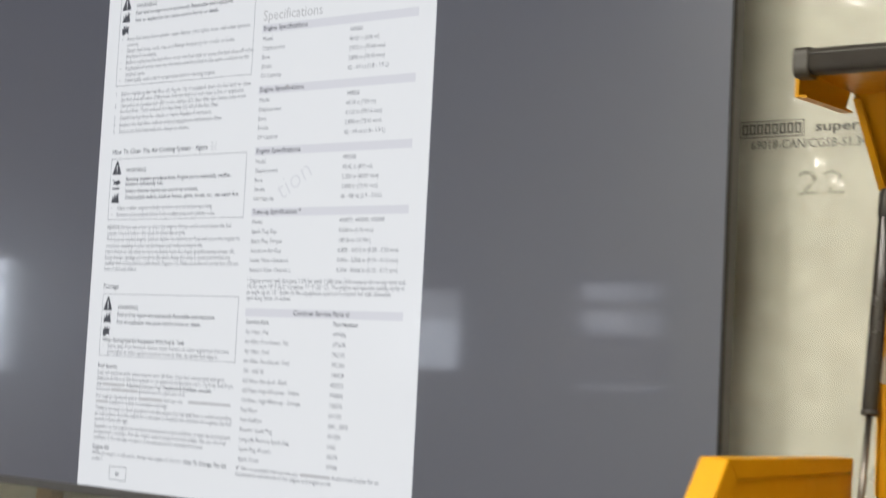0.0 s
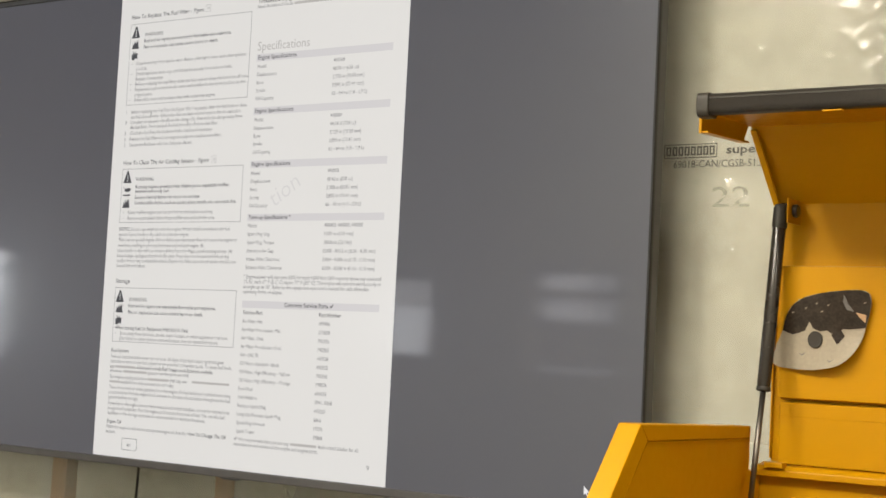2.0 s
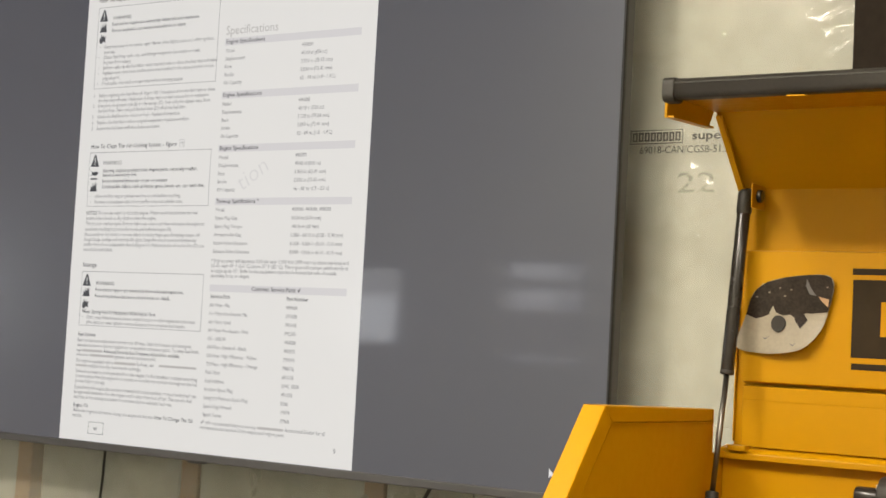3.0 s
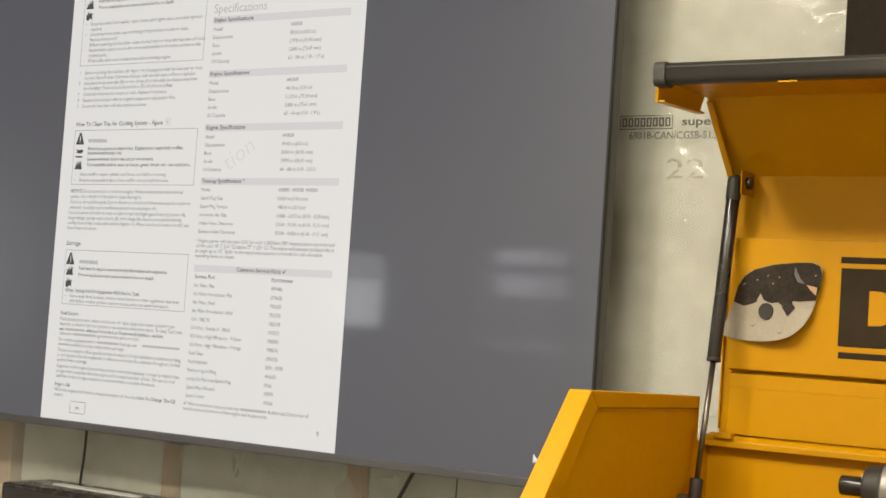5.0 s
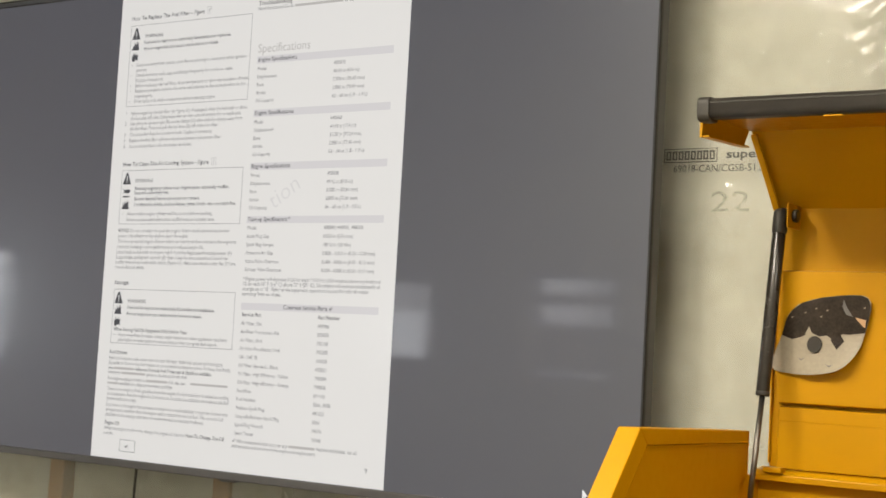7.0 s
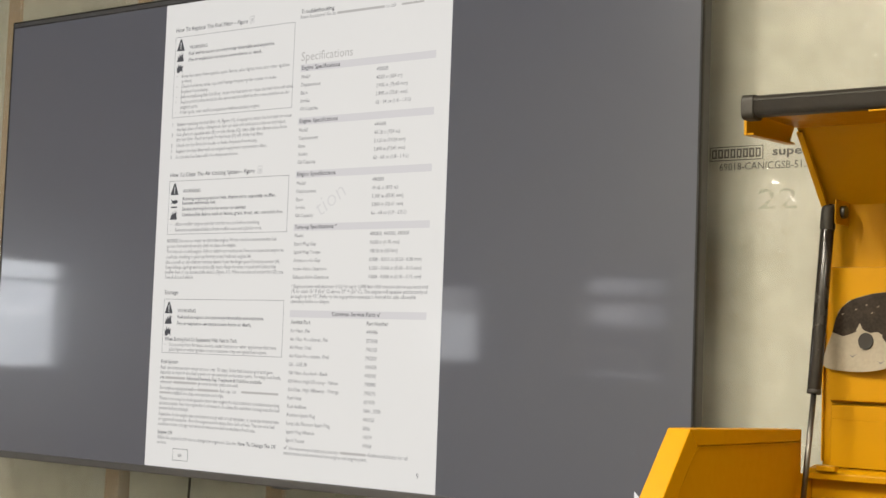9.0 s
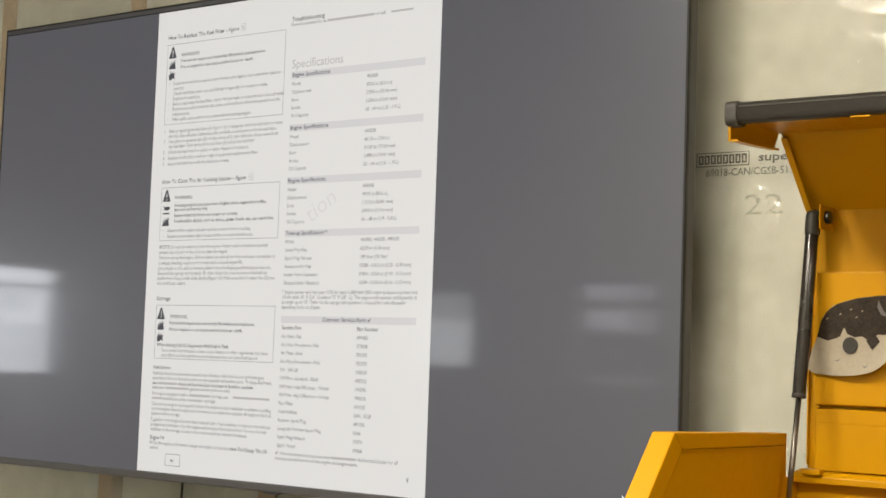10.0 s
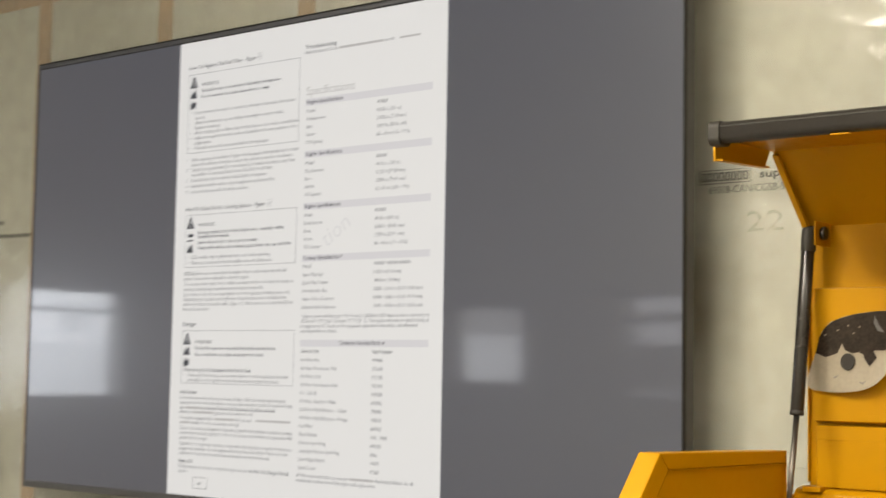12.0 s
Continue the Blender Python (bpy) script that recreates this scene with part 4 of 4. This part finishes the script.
def magnet_part(name, outline, y_off, mat, label="", thick=0.0008, rows=14):
    """A bent sheet: the outline filled by a fine grid cut to shape."""
    bm = bmesh.new()
    vs = [bm.verts.new((u, 0, v)) for u, v in outline]
    f = bm.faces.new(vs)
    lo_u, hi_u = min(p[0] for p in outline), max(p[0] for p in outline)
    lo_v, hi_v = min(p[1] for p in outline), max(p[1] for p in outline)
    for k in range(1, rows):
        for no, co in (((1, 0, 0), (lo_u + (hi_u - lo_u) * k / rows, 0, 0)), ((0, 0, 1), (0, 0, lo_v + (hi_v - lo_v) * k / rows))):
            bmesh.ops.bisect_plane(bm, geom=list(bm.verts) + list(bm.edges) + list(bm.faces), plane_co=co, plane_no=no)
    if thick:
        got = bmesh.ops.extrude_face_region(bm, geom=list(bm.faces))
        for v in got["geom"]:
            if isinstance(v, bmesh.types.BMVert):
                v.co.y += thick
    for v in bm.verts:
        v.co.y += curl(v.co.x, v.co.z) + y_off
    return part(name, bm, mat, PICT, label)


def smooth_outline(pts, n=6):
    """Closed curve through points."""
    out = []
    m = len(pts)
    for i in range(m):
        p0, p1, p2, p3 = (Vector(pts[(i + k - 1) % m]) for k in range(4))
        for j in range(n):
            t = j / n
            out.append(tuple(0.5 * (2 * p1 + (p2 - p0) * t + (2 * p0 - 5 * p1 + 4 * p2 - p3) * t * t + (3 * p1 - p0 - 3 * p2 + p3) * t ** 3)))
    return out


TOP_EDGE = [(0.924, 1.452), (0.929, 1.472), (0.937, 1.485), (0.950, 1.494), (0.975, 1.501), (1.005, 1.5045), (1.026, 1.5050), (1.036, 1.5010), (1.0395, 1.4900), (1.037, 1.474), (1.033, 1.458)]
LOW_EDGE = [(1.028, 1.440), (1.020, 1.425), (1.008, 1.413), (0.992, 1.4065), (0.965, 1.4030), (0.938, 1.4035), (0.919, 1.4060), (0.912, 1.4120), (0.915, 1.428)]
magnet_part("plate", smooth_outline(TOP_EDGE + LOW_EDGE, 4), 0, MAGNET_CREAM, "cream lower part of the picture")
DARK = TOP_EDGE + [(1.012, 1.4555), (1.004, 1.4560), (0.992, 1.4480), (0.983, 1.4535), (0.974, 1.4520), (0.962, 1.4560), (0.948, 1.4500), (0.938, 1.4470)]
magnet_part("dark_field", DARK, -0.0006, MAGNET_DARK, "dark upper part of the picture", 0.0004)
magnet_part("disc", [(0.9685 + 0.0095 * math.cos(a), 1.4415 + 0.0105 * math.sin(a)) for a in [2 * math.pi * i / 24 for i in range(24)]], -0.0030, MAGNET_DISC, "round dark grey button magnet", 0.0026, 6)
magnet_part("diamond", [(0.989, 1.4475), (0.998, 1.4360), (1.007, 1.4470), (1.000, 1.4570), (0.993, 1.4560)], -0.0012, MAGNET_DARK, "", 0.0004, 5)
magnet_part("pale_patch", [(1.020, 1.4770), (1.034, 1.4740), (1.033, 1.4640), (1.026, 1.4700)], -0.0012, MAGNET_TAN, "small tan patch", 0.0004, 4)
magnet_part("pale_patch", [(1.004, 1.4990), (1.010, 1.4870), (1.017, 1.4780), (1.008, 1.4800), (1.003, 1.4900)], -0.0012, MAGNET_GREY, "small grey patch", 0.0004, 4)
magnet_part("pale_patch", [(0.955, 1.4540), (0.960, 1.4640), (0.964, 1.4560), (0.970, 1.4530), (0.962, 1.4510)], -0.0013, MAGNET_CREAM, "", 0.0004, 4)
# cream specks paint small glints onto the dark field
for u0, v0 in ((0.944, 1.4905), (0.953, 1.4800), (0.936, 1.4740), (0.967, 1.4860), (0.982, 1.4840), (0.974, 1.4760), (1.030, 1.4880)):
    magnet_part("pale_fleck", [(u0, v0), (u0 + 0.0022, v0 + 0.0006), (u0 + 0.0030, v0 + 0.0022), (u0 + 0.0008, v0 + 0.0014)], -0.0012, MAGNET_CREAM, "", 0.0003, 2)
for u0, v0 in ((0.947, 1.4240), (0.986, 1.4170)):
    magnet_part("crease_line", [(u0, v0), (u0 + 0.005, v0 - 0.0035), (u0 + 0.010, v0 + 0.001), (u0 + 0.005, v0 - 0.0018)], -0.0008, MAGNET_GREY, "", 0.0003, 4)

# gas struts
def gas_strut(x, side):
    top, joint, low = Vector((x + 0.005 * side, -0.006, 1.611)), Vector((x + 0.002 * side, -0.0373, 1.3745)), Vector((x, -0.066, 1.213))
    g = thing("gas_strut", pose(0, 0, 0), "black gas strut holding the chest lid open", "gas strut", group="lid struts")
    d = (joint - top).normalized()
    part("cylinder", rod(top + d * 0.012, joint, 0.0086, n=28, bevel=0.0018), BLACK_STEEL, g, "glossy black cylinder", True)
    part("collar", rod(joint - d * 0.0045, joint + d * 0.001, 0.0091, n=28, bevel=0.001), BLACK_RUBBER, g, "", True)
    part("rod", rod(joint, low - d * 0.005, 0.0036, n=16), ROD_STEEL, g, "bare steel rod", True)
    bm = rod(top - d * 0.002, top + d * 0.034, 0.0097, n=28, bevel=0.006)
    part("end_cap", bm, BLACK_RUBBER, g, "", True)
    part("end_cap", rod(low - d * 0.015, low + d * 0.020, 0.0086, n=20, bevel=0.002), BLACK_RUBBER, g, "", True)
    part("ball_stud", rod(low + d * 0.010 + Vector((0, 0, 0)), low + d * 0.010 + Vector((-0.022 * side, 0, -0.001)), 0.0048, n=14, bevel=0.001), ROD_STEEL, g, "steel ball stud")
    part("pivot", rod(top, top + Vector((0.016 * side, 0.002, -0.003)), 0.004, n=14), BLACK_STEEL, g)
    return g


gas_strut(0.9155, 1)
gas_strut(1.886, -1)
for x, s in ((0.934, 1), (1.869, -1)):
    br = part("strut_bracket", box(min(x, x + 0.0018 * s), max(x, x + 0.0018 * s), -0.022, 0.0232, 1.588, 1.619, 0.0006), YELLOW, lid)
    part("bolt", rod((x + 0.002 * s, -0.004, 1.604), (x + 0.009 * s, -0.004, 1.604), 0.0085, n=12, bevel=0.0018), BLACK_STEEL, br, "black bolt head")

# impact driver standing in the chest
def impact_driver():
    g = thing("impact_driver", pose(1.142, -0.12, 1.0121), "yellow and black cordless impact driver standing in the chest", "power tool")
    ax = 0.2325
    part("anvil", rod((-0.028, 0, ax), (0.012, 0, ax), 0.0115, n=24, bevel=0.002), BLACK_STEEL, g, "dark tool holder tip", True)
    part("nose_ring", rod((0.001, 0, ax), (0.023, 0, ax), 0.0245, 0.028, n=72, bevel=0.003), BLACK_RUBBER, g, "black rubber nose ring")
    part("lamp", box(-0.001, 0.002, -0.014, -0.008, ax + 0.009, ax + 0.016, 0.001), STRIP_GREY, g, "small pale lamp lens")
    part("gear_case", rod((0.022, 0, ax), (0.085, 0, ax), 0.0285, 0.035, n=72, bevel=0.003), ALUMINIUM, g, "grey cast gear case")
    part("motor_body", rod((0.083, 0, ax), (0.160, 0, ax), 0.034, 0.031, n=72, bevel=0.006), YELLOW, g)
    part("handle", prism([(0.085, ax - 0.02), (0.135, ax - 0.02), (0.150, 0.075), (0.108, 0.075)], -0.018, 0.018, "y", 0.008, 3), BLACK_RUBBER, g)
    part("trigger", box(0.072, 0.092, -0.008, 0.008, ax - 0.060, ax - 0.028, 0.004), BLACK_STEEL, g)
    part("battery", box(0.065, 0.175, -0.036, 0.036, 0.0, 0.074, 0.008), BLACK_RUBBER, g)
    return g


impact_driver()

# low cabinet under the chest
cab = thing("base_cabinet", pose(0, 0, 0), "plain black steel cabinet under the tool chest", "cabinet")
part("body", box(CX0 + 0.01, CX1 - 0.01, -0.45, 0.025, 0.08, 0.999, 0.004), BLACK_STEEL, cab)
for x in (CX0 + 0.05, CX1 - 0.09):
    for y in (-0.43, -0.03):
        part("foot", box(x, x + 0.04, y, y + 0.04, 0, 0.0799, 0.002), BLACK_RUBBER, cab)

# unseen light fittings on the ceiling; the wide square one is added as fill
sl = thing("ceiling_light", pose(*TUBE), "long white ceiling light fitting", "ceiling light", group="ceiling lights")
part("housing", box(-TUBE_LONG / 2 - 0.03, TUBE_LONG / 2 + 0.03, -0.10, 0.10, -0.03, CEIL - TUBE[2], 0.006), WHITE_PAINT, sl)
for at, half in ((LAMP_B, 0.10), (FILL_LAMP, 0.19)):
    bulb = thing("ceiling_light", pose(*at), "square white ceiling light fitting, out of view", "ceiling light", group="ceiling lights")
    part("housing", box(-half, half, -half, half, -0.03, CEIL - at[2], 0.006), WHITE_PAINT, bulb)
